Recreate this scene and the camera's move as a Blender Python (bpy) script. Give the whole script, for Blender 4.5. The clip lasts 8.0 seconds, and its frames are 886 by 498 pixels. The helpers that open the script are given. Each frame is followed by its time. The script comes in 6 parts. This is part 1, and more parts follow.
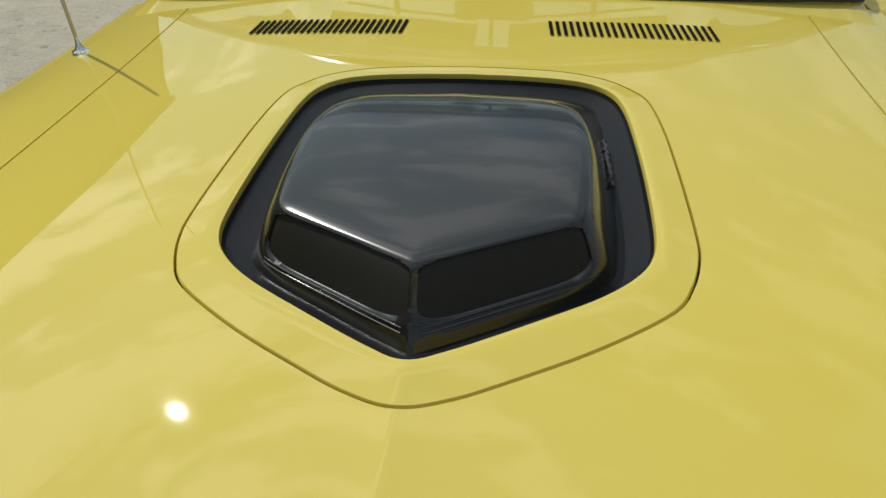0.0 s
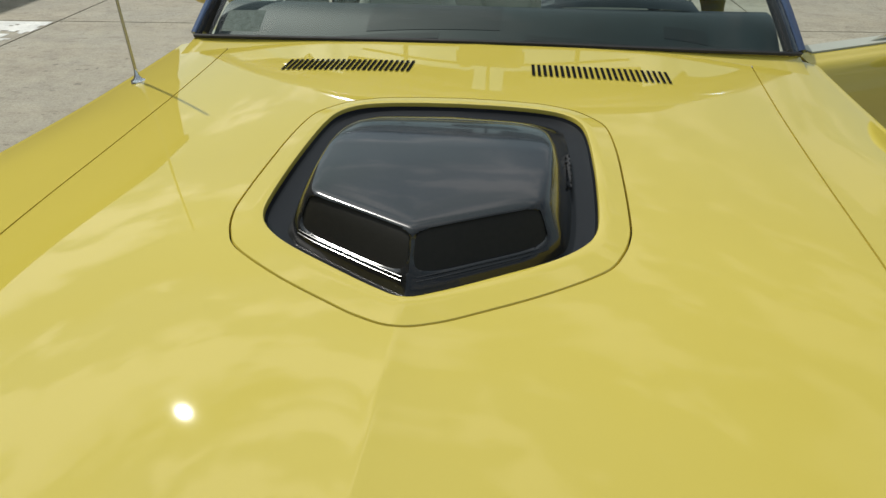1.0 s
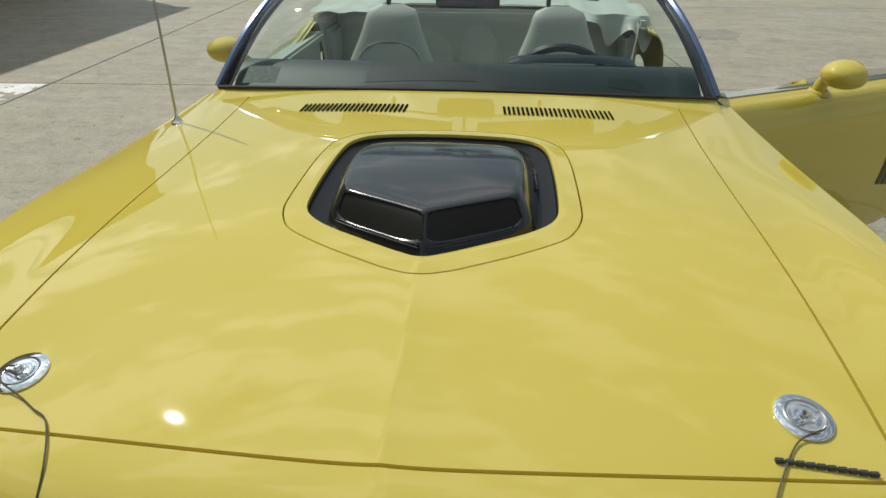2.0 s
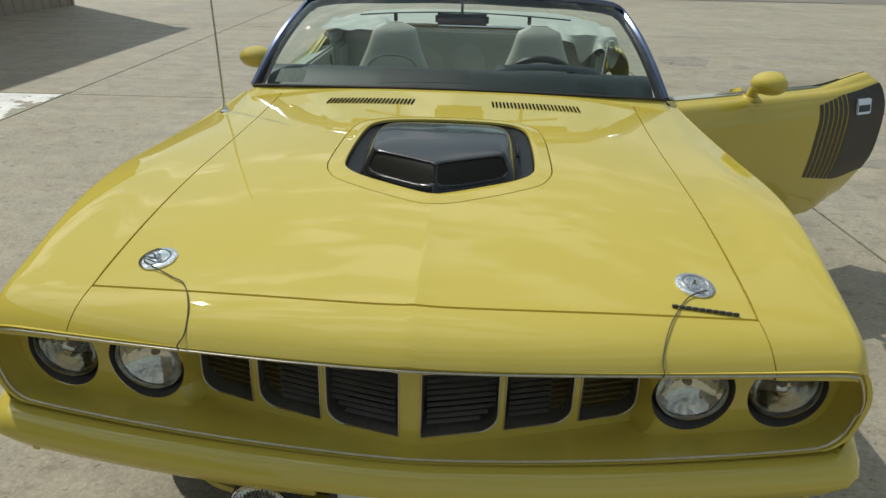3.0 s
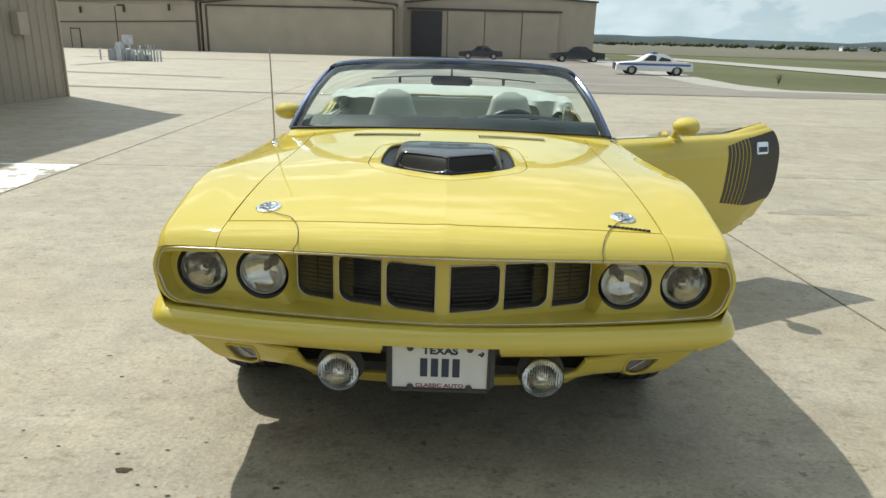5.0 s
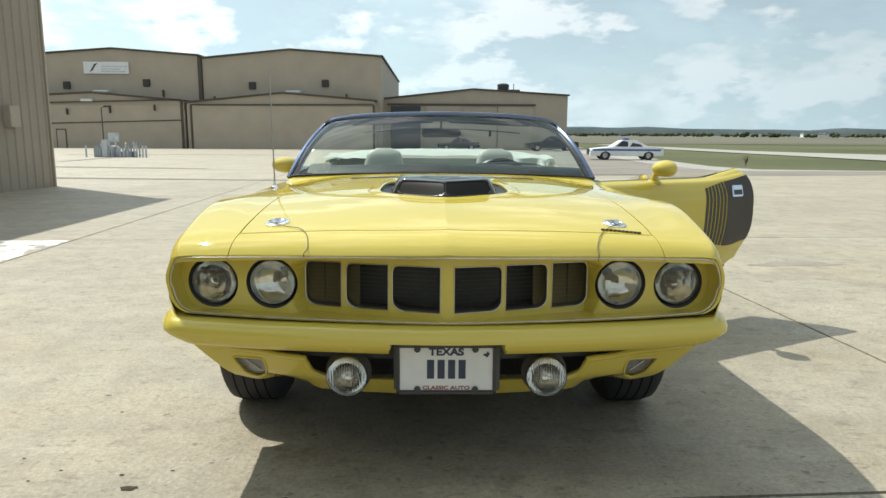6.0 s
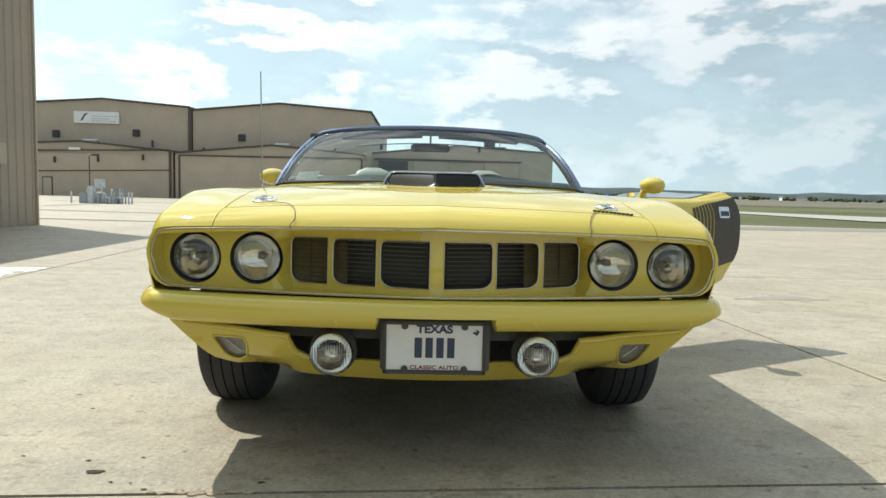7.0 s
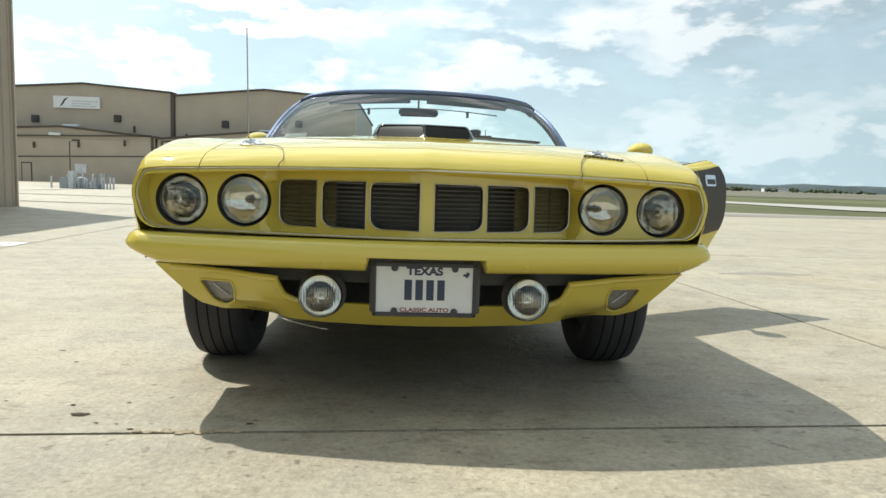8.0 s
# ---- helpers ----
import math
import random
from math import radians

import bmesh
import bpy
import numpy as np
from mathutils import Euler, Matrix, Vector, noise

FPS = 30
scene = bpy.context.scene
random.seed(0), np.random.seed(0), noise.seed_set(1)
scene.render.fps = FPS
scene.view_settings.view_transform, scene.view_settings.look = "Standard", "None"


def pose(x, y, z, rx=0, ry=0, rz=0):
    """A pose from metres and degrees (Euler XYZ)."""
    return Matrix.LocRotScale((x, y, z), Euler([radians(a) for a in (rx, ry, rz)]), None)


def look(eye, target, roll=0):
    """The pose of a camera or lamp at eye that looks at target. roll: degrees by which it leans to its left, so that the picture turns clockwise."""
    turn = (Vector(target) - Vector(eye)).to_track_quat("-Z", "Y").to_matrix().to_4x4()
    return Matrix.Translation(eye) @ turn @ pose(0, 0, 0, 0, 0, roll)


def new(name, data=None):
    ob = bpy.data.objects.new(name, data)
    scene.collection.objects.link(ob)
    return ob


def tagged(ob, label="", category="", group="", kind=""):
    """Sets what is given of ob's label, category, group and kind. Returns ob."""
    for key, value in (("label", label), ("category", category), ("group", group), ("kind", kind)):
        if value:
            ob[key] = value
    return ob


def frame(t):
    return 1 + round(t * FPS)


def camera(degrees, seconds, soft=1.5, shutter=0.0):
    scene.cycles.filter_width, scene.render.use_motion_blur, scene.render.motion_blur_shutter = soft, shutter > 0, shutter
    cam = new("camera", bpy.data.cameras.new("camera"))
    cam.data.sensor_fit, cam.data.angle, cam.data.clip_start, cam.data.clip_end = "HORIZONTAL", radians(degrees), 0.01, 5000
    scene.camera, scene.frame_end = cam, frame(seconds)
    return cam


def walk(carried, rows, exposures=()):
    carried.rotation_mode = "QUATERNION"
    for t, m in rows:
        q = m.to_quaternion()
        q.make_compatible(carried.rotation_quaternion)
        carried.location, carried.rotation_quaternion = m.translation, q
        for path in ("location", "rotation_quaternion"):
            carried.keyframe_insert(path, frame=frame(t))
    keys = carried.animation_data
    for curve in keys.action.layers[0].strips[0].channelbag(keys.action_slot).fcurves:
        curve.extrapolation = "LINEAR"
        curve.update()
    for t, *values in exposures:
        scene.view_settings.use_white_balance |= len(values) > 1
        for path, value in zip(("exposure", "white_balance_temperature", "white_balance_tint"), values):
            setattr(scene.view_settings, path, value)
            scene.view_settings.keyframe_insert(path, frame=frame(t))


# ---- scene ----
cam = camera(66.7, 8.0)
PATH = [
    (0, (0.104, 0.062, 1.409), (-0.114, 1.652, 0.216), -1.82),
    (0.5, (0.116, -0.040, 1.434), (-0.083, 1.587, 0.288), -0.36),
    (1, (0.152, -0.188, 1.465), (-0.081, 1.481, 0.388), -0.48),
    (1.5, (0.159, -0.344, 1.501), (-0.081, 1.374, 0.506), -0.54),
    (1.7, (0.145, -0.427, 1.506), (-0.058, 1.313, 0.541), -0.51),
    (2.8, (0.125, -0.984, 1.537), (0.032, 0.823, 0.684), 1.29),
    (3, (0.118, -1.080, 1.533), (0.016, 0.726, 0.679), 1.37),
    (3.5, (0.059, -1.329, 1.509), (-0.033, 0.481, 0.662), 1.09),
    (4, (-0.001, -1.552, 1.499), (-0.060, 0.268, 0.671), 0.29),
    (4.5, (0.008, -1.761, 1.468), (-0.021, 0.094, 0.723), 1.61),
    (4.7, (0.022, -1.833, 1.452), (-0.002, 0.046, 0.766), 1.61),
    (5.8, (-0.034, -2.083, 1.232), (-0.025, -0.121, 0.846), 1.30),
    (6, (-0.045, -2.090, 1.175), (-0.016, -0.119, 0.837), 0.37),
    (6.5, (-0.047, -2.086, 1.038), (0.022, -0.104, 0.782), 1.38),
    (7, (-0.056, -2.079, 0.917), (0.015, -0.088, 0.745), 1.44),
    (7.5, (-0.070, -2.076, 0.830), (0.017, -0.084, 0.673), 1.86),
    (8, (-0.068, -2.079, 0.770), (0.048, -0.092, 0.568), 1.75),
]
walk(cam, [(t, look(eye, target, roll)) for t, eye, target, roll in PATH], [(0.0, -0.58), (1.7, -0.56), (3.5, -0.66), (4.0, -0.47), (4.7, -0.06), (5.8, 0.12), (6.5, 0.21), (7.5, 0.25), (8.0, 0.31)])

# ---- light ----
scene.view_settings.exposure = 0.0
SUN_TO = Vector((-0.60, 0.52, 1.0)).normalized()
world = bpy.data.worlds.new("sky")
scene.world = world
world.use_nodes = True
wn, wl = world.node_tree.nodes, world.node_tree.links
wn.clear()
w_out = wn.new("ShaderNodeOutputWorld")
w_bg = wn.new("ShaderNodeBackground")
sky = wn.new("ShaderNodeTexSky")
sky.sky_type, sky.sun_disc = "NISHITA", False
sky.sun_elevation = math.asin(SUN_TO.z)
sky.sun_rotation = math.atan2(SUN_TO.x, SUN_TO.y)
sky.air_density, sky.dust_density, sky.ozone_density = 1.0, 1.5, 1.2
w_co = wn.new("ShaderNodeTexCoord")
w_sep = wn.new("ShaderNodeSeparateXYZ")
wl.new(w_co.outputs["Generated"], w_sep.inputs[0])


def wmath(op, a, b, clamp=False):
    n = wn.new("ShaderNodeMath")
    n.operation, n.use_clamp = op, clamp
    for i, v in enumerate((a, b)):
        if v is None:
            continue
        if isinstance(v, (int, float)):
            n.inputs[i].default_value = v
        else:
            wl.new(v, n.inputs[i])
    return n.outputs[0]


# clouds on a flat layer overhead: direction divided by its height
def wnoise(vec, scale, detail, rough=0.55, move=(0, 0, 0)):
    mp, n = wn.new("ShaderNodeMapping"), wn.new("ShaderNodeTexNoise")
    mp.inputs["Location"].default_value = move
    n.inputs["Scale"].default_value, n.inputs["Detail"].default_value, n.inputs["Roughness"].default_value = scale, detail, rough
    wl.new(vec, mp.inputs[0])
    wl.new(mp.outputs[0], n.inputs["Vector"])
    return n.outputs["Fac"]


def wramp(fac, p0, p1, c0, c1):
    r = wn.new("ShaderNodeValToRGB")
    r.color_ramp.elements[0].position, r.color_ramp.elements[1].position = p0, p1
    r.color_ramp.elements[0].color, r.color_ramp.elements[1].color = (*c0, 1), (*c1, 1)
    wl.new(fac, r.inputs[0])
    return r.outputs[0]


def wmix(fac, a, b):
    m = wn.new("ShaderNodeMix")
    m.data_type = "RGBA"
    wl.new(fac, m.inputs[0])
    for i, v in ((6, a), (7, b)):
        if isinstance(v, tuple):
            m.inputs[i].default_value = (*v, 1)
        else:
            wl.new(v, m.inputs[i])
    return m.outputs[2]


w_h = wmath("ADD", wmath("MAXIMUM", w_sep.outputs[2], 0.0), 0.70)
w_com = wn.new("ShaderNodeCombineXYZ")
wl.new(wmath("DIVIDE", w_sep.outputs[0], w_h), w_com.inputs[0])
wl.new(wmath("DIVIDE", w_sep.outputs[1], w_h), w_com.inputs[1])
wl.new(wmath("MULTIPLY", w_sep.outputs[2], 2.3), w_com.inputs[2])
w_vec = w_com.outputs[0]
w_dot = wn.new("ShaderNodeVectorMath")
w_dot.operation = "DOT_PRODUCT"
wl.new(w_co.outputs["Generated"], w_dot.inputs[0])
w_dot.inputs[1].default_value = SUN_TO
w_near = wmath("POWER", wmath("MAXIMUM", w_dot.outputs["Value"], 0.0), 3.0)
w_bright = wmath("ADD", wmath("MULTIPLY", w_near, 18.0), 8.8)
# thin veil, heaped clouds lit on the sun's side, and their grey undersides
w_veil = wramp(wnoise(w_vec, 1.5, 7.0, 0.6), 0.38, 0.75, (0.06, 0.06, 0.06), (0.6, 0.6, 0.6))
w_mass = wnoise(w_vec, 3.3, 13.0, 0.56, (3.1, 1.7, 0.4))
w_heap = wramp(w_mass, 0.43, 0.53, (0, 0, 0), (0.9, 0.9, 0.9))
w_shift = wnoise(w_vec, 3.3, 13.0, 0.56, (3.1 + 0.03 * SUN_TO.x, 1.7 + 0.03 * SUN_TO.y, 0.4 + 0.06))
w_lit = wmath("ADD", wmath("MULTIPLY", wmath("SUBTRACT", w_mass, w_shift), 6.0), wmath("SUBTRACT", 1.02, wmath("MULTIPLY", w_mass, 1.0)), True)
w_under = wramp(w_lit, 0.40, 0.70, (0.41, 0.52, 0.60), (1.04, 1.05, 1.05))
w_cl = wn.new("ShaderNodeVectorMath")
w_cl.operation = "SCALE"
wl.new(w_under, w_cl.inputs[0])
wl.new(w_bright, w_cl.inputs["Scale"])
w_base = wmix(wmath("ADD", w_veil, wmath("MULTIPLY", w_near, 1.15), True), sky.outputs[0], (8.2, 10.3, 10.6))
w_all = wmix(w_heap, w_base, w_cl.outputs[0])
w_haze = wramp(w_sep.outputs[2], 0.0, 0.34, (0.75, 0.75, 0.75), (0, 0, 0))
# haze is paler below the sun than away from it
w_side = wn.new("ShaderNodeVectorMath")
w_side.operation = "DOT_PRODUCT"
wl.new(w_co.outputs["Generated"], w_side.inputs[0])
w_side.inputs[1].default_value = Vector((SUN_TO.x, SUN_TO.y, 0)).normalized()
w_hz = wn.new("ShaderNodeVectorMath")
w_hz.operation = "SCALE"
w_hz.inputs[0].default_value = (6.3, 8.3, 9.0)
wl.new(wmath("ADD", wmath("MULTIPLY", wmath("MAXIMUM", w_side.outputs["Value"], -0.3), 0.5), 0.97), w_hz.inputs["Scale"])
w_fin = wmix(w_haze, w_all, w_hz.outputs[0])
w_dim = wn.new("ShaderNodeVectorMath")
w_dim.operation = "SCALE"
wl.new(w_fin, w_dim.inputs[0])
w_back = wmath("MULTIPLY", wmath("MINIMUM", w_side.outputs["Value"], 0.0), -0.26)
wl.new(wmath("ADD", w_back, wmath("ADD", wmath("MULTIPLY", w_side.outputs["Value"], 0.14), 0.92)), w_dim.inputs["Scale"])
wl.new(w_dim.outputs[0], w_bg.inputs["Color"])
w_bg.inputs["Strength"].default_value = 0.084
wl.new(w_bg.outputs[0], w_out.inputs[0])

sun = new("sun", bpy.data.lights.new("sun", "SUN"))
sun.data.energy, sun.data.angle, sun.data.color = 4.05, radians(0.55), (1.0, 0.972, 0.885)
sun.matrix_world = look(SUN_TO * 60, (0, 0, 0))


# ---- materials ----
def mat(name, color, rough=0.5, metal=0.0, coat=0.0, vary=0.12, scale=6.0, fine=120.0, bump=0.0, bump_scale=60.0, spec=0.5, rand=0.0):
    m = bpy.data.materials.new(name)
    m.use_nodes = True
    n, l = m.node_tree.nodes, m.node_tree.links
    b = n["Principled BSDF"]
    b.inputs["Roughness"].default_value, b.inputs["Metallic"].default_value = rough, metal
    b.inputs["Coat Weight"].default_value, b.inputs["Coat Roughness"].default_value = coat, 0.02
    b.inputs["Specular IOR Level"].default_value = spec
    co = n.new("ShaderNodeTexCoord")
    n1, n2 = n.new("ShaderNodeTexNoise"), n.new("ShaderNodeTexNoise")
    n1.inputs["Scale"].default_value, n2.inputs["Scale"].default_value = scale, fine
    n1.inputs["Detail"].default_value = 6.0
    for q in (n1, n2):
        l.new(co.outputs["Object"], q.inputs["Vector"])
    add = n.new("ShaderNodeMath")
    add.operation = "ADD"
    l.new(n1.outputs["Fac"], add.inputs[0])
    half = n.new("ShaderNodeMath")
    half.operation, half.inputs[1].default_value = "MULTIPLY", 0.5
    l.new(n2.outputs["Fac"], half.inputs[0])
    l.new(half.outputs[0], add.inputs[1])
    fac = add.outputs[0]
    if rand:
        info, mul = n.new("ShaderNodeObjectInfo"), n.new("ShaderNodeMath")
        mul.operation, mul.inputs[1].default_value = "MULTIPLY_ADD", rand
        l.new(info.outputs["Random"], mul.inputs[0])
        l.new(fac, mul.inputs[2])
        fac = mul.outputs[0]
    ramp = n.new("ShaderNodeValToRGB")
    e = ramp.color_ramp.elements
    e[0].position, e[1].position = 0.4, 1.1 if not rand else 1.0
    e[0].color = (*[max(0.0, c * (1 - vary)) for c in color], 1)
    e[1].color = (*[min(1.0, c * (1 + vary)) for c in color], 1)
    l.new(fac, ramp.inputs[0])
    l.new(ramp.outputs[0], b.inputs["Base Color"])
    if bump:
        bn, bp = n.new("ShaderNodeTexNoise"), n.new("ShaderNodeBump")
        bn.inputs["Scale"].default_value, bn.inputs["Detail"].default_value = bump_scale, 4.0
        bp.inputs["Strength"].default_value, bp.inputs["Distance"].default_value = 1.0, bump
        l.new(co.outputs["Object"], bn.inputs["Vector"])
        l.new(bn.outputs["Fac"], bp.inputs["Height"])
        l.new(bp.outputs[0], b.inputs["Normal"])
    return m


def glass_mat(name, tint=(0.8, 0.9, 0.87), gloss=0.07):
    m = bpy.data.materials.new(name)
    m.use_nodes = True
    n, l = m.node_tree.nodes, m.node_tree.links
    n.clear()
    out, mix = n.new("ShaderNodeOutputMaterial"), n.new("ShaderNodeMixShader")
    tr, gl, fr = n.new("ShaderNodeBsdfTransparent"), n.new("ShaderNodeBsdfGlossy"), n.new("ShaderNodeFresnel")
    tr.inputs[0].default_value = (*tint, 1)
    gl.inputs["Roughness"].default_value = 0.01
    fr.inputs[0].default_value = 1.45
    l.new(fr.outputs[0], mix.inputs[0])
    l.new(tr.outputs[0], mix.inputs[1])
    l.new(gl.outputs[0], mix.inputs[2])
    l.new(mix.outputs[0], out.inputs[0])
    return m


PAINT = mat("yellow_paint", (0.615, 0.495, 0.085), 0.7, 0.0, 1.0, 0.03, 2.0, 900.0, spec=0.0)
PAINT.node_tree.nodes["Principled BSDF"].inputs["Coat IOR"].default_value = 1.62
BLACK_PAINT = mat("black_paint", (0.011, 0.012, 0.013), 0.17, 0.0, 0.4, 0.2, 5.0, 300.0, spec=0.5)
TRAY = mat("satin_black_tray", (0.012, 0.013, 0.016), 0.34, 0.0, 0.0, 0.2, 5.0, 300.0, spec=0.14)
MOUTH_SHADE = mat("intake_shade", (0.018, 0.017, 0.014), 0.5, 0.0, 0.0, 0.2, spec=0.25)
SPEAKER = mat("speaker_cloth", (0.014, 0.023, 0.027), 0.6, 0.0, 0.0, 0.2, 30.0, 500.0, 0.0006, 500.0)
STRIPE = mat("brown_black_vinyl", (0.046, 0.039, 0.033), 0.45, 0.0, 0.0, 0.2)
DECAL = mat("black_vinyl", (0.042, 0.042, 0.045), 0.4, 0.0, 0.0, 0.2)
# darker copy of the body yellow: shade inside the grille bays is in its colour
SHADED_YELLOW = mat("shaded_inner_yellow", (0.19, 0.15, 0.058), 0.6, 0.0, 0.0, 0.2)
LOUVRE = mat("grille_louvre", (0.33, 0.32, 0.305), 0.45, 0.0, 0.0, 0.2)
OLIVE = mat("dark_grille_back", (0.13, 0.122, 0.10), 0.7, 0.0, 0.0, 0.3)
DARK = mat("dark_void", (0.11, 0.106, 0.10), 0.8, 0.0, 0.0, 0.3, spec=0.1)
# flat black that paints the shade inside slots and grooves
RECESS_SHADE = mat("recess_shade", (0.014, 0.014, 0.014), 0.95, 0.0, 0.0, 0.2, spec=0.0)
RUBBER = mat("rubber", (0.031, 0.031, 0.034), 0.75, 0.0, 0.0, 0.3, 8.0, 200.0, 0.001, 90.0)
CHROME = mat("chrome", (0.82, 0.83, 0.85), 0.07, 1.0, 0.0, 0.04, 12.0, 300.0)
FRAME = mat("windshield_trim", (0.14, 0.18, 0.29), 0.2, 0.85, 0.3, 0.1)
STEEL = mat("brushed_steel", (0.45, 0.44, 0.42), 0.35, 1.0, 0.0, 0.15)
BRASS = mat("cable_steel", (0.10, 0.085, 0.055), 0.6, 0.3, 0.0, 0.2)
DASH = mat("dash_vinyl", (0.022, 0.036, 0.040), 0.55, 0.0, 0.0, 0.25, 9.0, 400.0, 0.0006, 350.0)
CREAM = mat("cream_vinyl", (0.42, 0.435, 0.37), 0.5, 0.0, 0.0, 0.08, 7.0, 300.0, 0.001, 200.0)
BOOT = mat("white_vinyl", (0.47, 0.50, 0.44), 0.55, 0.0, 0.0, 0.06, 5.0, 200.0, 0.002, 40.0)
CARPET = mat("black_carpet", (0.015, 0.015, 0.015), 0.95)
LENS = bpy.data.materials.new("lamp_glass")
LENS.use_nodes = True
LENS.node_tree.nodes["Principled BSDF"].inputs["Transmission Weight"].default_value = 1.0
LENS.node_tree.nodes["Principled BSDF"].inputs["Roughness"].default_value = 0.0
LENS.node_tree.nodes["Principled BSDF"].inputs["Base Color"].default_value = (0.97, 0.98, 0.96, 1)
# headlight mirrors toned down in colour, standing in for reflected ground
TONED_REFLECT = mat("toned_reflector", (0.62, 0.60, 0.53), 0.09, 1.0, 0.0, 0.2, 30.0, 80.0, 0.0014, 22.0)
RIM = mat("worn_bright_rim", (0.56, 0.53, 0.43), 0.36, 0.85, 0.0, 0.2, 30.0, 200.0)
REFLECT = mat("lamp_reflector", (0.86, 0.86, 0.83), 0.06, 1.0, 0.0, 0.04, 20.0, 80.0, 0.0006, 25.0)
LAMP_RING = mat("tarnished_lamp_ring", (0.66, 0.65, 0.61), 0.2, 1.0, 0.0, 0.2, 30.0, 200.0)
AMBER = mat("smoked_lens", (0.20, 0.185, 0.165), 0.15, 0.0, 0.5, 0.3, 60.0, 300.0)
GLASS = glass_mat("windshield_glass", (0.83, 0.93, 0.90))
SIDEGLASS = glass_mat("side_glass", (0.8, 0.9, 0.87))
PLATE = mat("plate_white", (0.72, 0.73, 0.71), 0.45, 0.0, 0.0, 0.06, 20.0, 200.0)
INK = mat("plate_ink", (0.03, 0.045, 0.08), 0.5)
REDINK = mat("plate_red_ink", (0.22, 0.03, 0.03), 0.5)
PAPER = mat("sticker_paper", (0.20, 0.22, 0.2), 0.6, 0.0, 0.0, 0.4, 80.0, 300.0)
def concrete_mat():
    m = bpy.data.materials.new("concrete")
    m.use_nodes = True
    n, l = m.node_tree.nodes, m.node_tree.links
    b = n["Principled BSDF"]
    b.inputs["Roughness"].default_value, b.inputs["Specular IOR Level"].default_value = 0.6, 0.5
    co, info = n.new("ShaderNodeTexCoord"), n.new("ShaderNodeObjectInfo")

    def noi(scale, detail, stretch=(1, 1, 1), rough=0.6):
        mp, q = n.new("ShaderNodeMapping"), n.new("ShaderNodeTexNoise")
        mp.inputs["Scale"].default_value = stretch
        q.inputs["Scale"].default_value, q.inputs["Detail"].default_value, q.inputs["Roughness"].default_value = scale, detail, rough
        l.new(co.outputs["Object"], mp.inputs[0])
        l.new(mp.outputs[0], q.inputs["Vector"])
        return q.outputs["Fac"]

    def ramp(fac, p0, p1, c0, c1):
        r = n.new("ShaderNodeValToRGB")
        r.color_ramp.elements[0].position, r.color_ramp.elements[1].position = p0, p1
        r.color_ramp.elements[0].color, r.color_ramp.elements[1].color = (*c0, 1), (*c1, 1)
        l.new(fac, r.inputs[0])
        return r.outputs[0]

    def mul(a, c, f=1.0):
        x = n.new("ShaderNodeMix")
        x.data_type, x.blend_type = "RGBA", "MULTIPLY"
        x.inputs[0].default_value = f
        l.new(a, x.inputs[6])
        l.new(c, x.inputs[7])
        return x.outputs[2]
    col = ramp(noi(0.7, 8.0), 0.32, 0.68, (0.345, 0.317, 0.250), (0.414, 0.382, 0.305))
    col = mul(col, ramp(noi(5.0, 8.0), 0.36, 0.60, (0.89, 0.885, 0.88), (1.04, 1.035, 1.02)))
    col = mul(col, ramp(noi(60.0, 5.0, rough=0.7), 0.36, 0.64, (0.80, 0.795, 0.785), (1.11, 1.105, 1.10)))
    col = mul(col, ramp(noi(17.0, 3.0), 0.66, 0.71, (1, 1, 1), (0.42, 0.40, 0.38)), 0.8)
    col = mul(col, ramp(noi(1.6, 7.0), 0.58, 0.74, (1, 1, 1), (0.74, 0.72, 0.70)), 0.8)
    col = mul(col, ramp(noi(9.0, 8.0, (0.8, 1.5, 1), 0.72), 0.55, 0.64, (1, 1, 1), (0.66, 0.64, 0.61)), 0.75)
    col = mul(col, ramp(noi(0.9, 6.0, (1, 1.3, 1)), 0.42, 0.64, (1.0, 1.0, 1.0), (1.06, 1.0, 0.90)), 0.6)
    crack = n.new("ShaderNodeValToRGB")
    crack.color_ramp.elements[0].position, crack.color_ramp.elements[1].position = 0.475, 0.525
    crack.color_ramp.elements.new(0.5).color = (0.74, 0.73, 0.72, 1)
    for q in (0, 2):
        crack.color_ramp.elements[q].color = (1, 1, 1, 1)
    l.new(noi(2.6, 9.0, rough=0.62), crack.inputs[0])
    col = mul(col, crack.outputs[0], 0.25)
    col = mul(col, ramp(noi(42.0, 4.0, (0.6, 1.3, 1)), 0.63, 0.68, (1, 1, 1), (0.45, 0.42, 0.38)), 0.7)
    col = mul(col, ramp(noi(2.2, 9.0, (0.35, 1.6, 1), 0.66), 0.40, 0.62, (0.93, 0.92, 0.90), (1.05, 1.05, 1.04)))
    col = mul(col, ramp(info.outputs["Random"], 0.0, 1.0, (0.95, 0.95, 0.95), (1.04, 1.04, 1.03)))
    l.new(col, b.inputs["Base Color"])
    bp = n.new("ShaderNodeBump")
    bp.inputs["Strength"].default_value, bp.inputs["Distance"].default_value = 1.0, 0.010
    l.new(noi(24.0, 7.0, rough=0.68), bp.inputs["Height"])
    l.new(bp.outputs[0], b.inputs["Normal"])
    return m


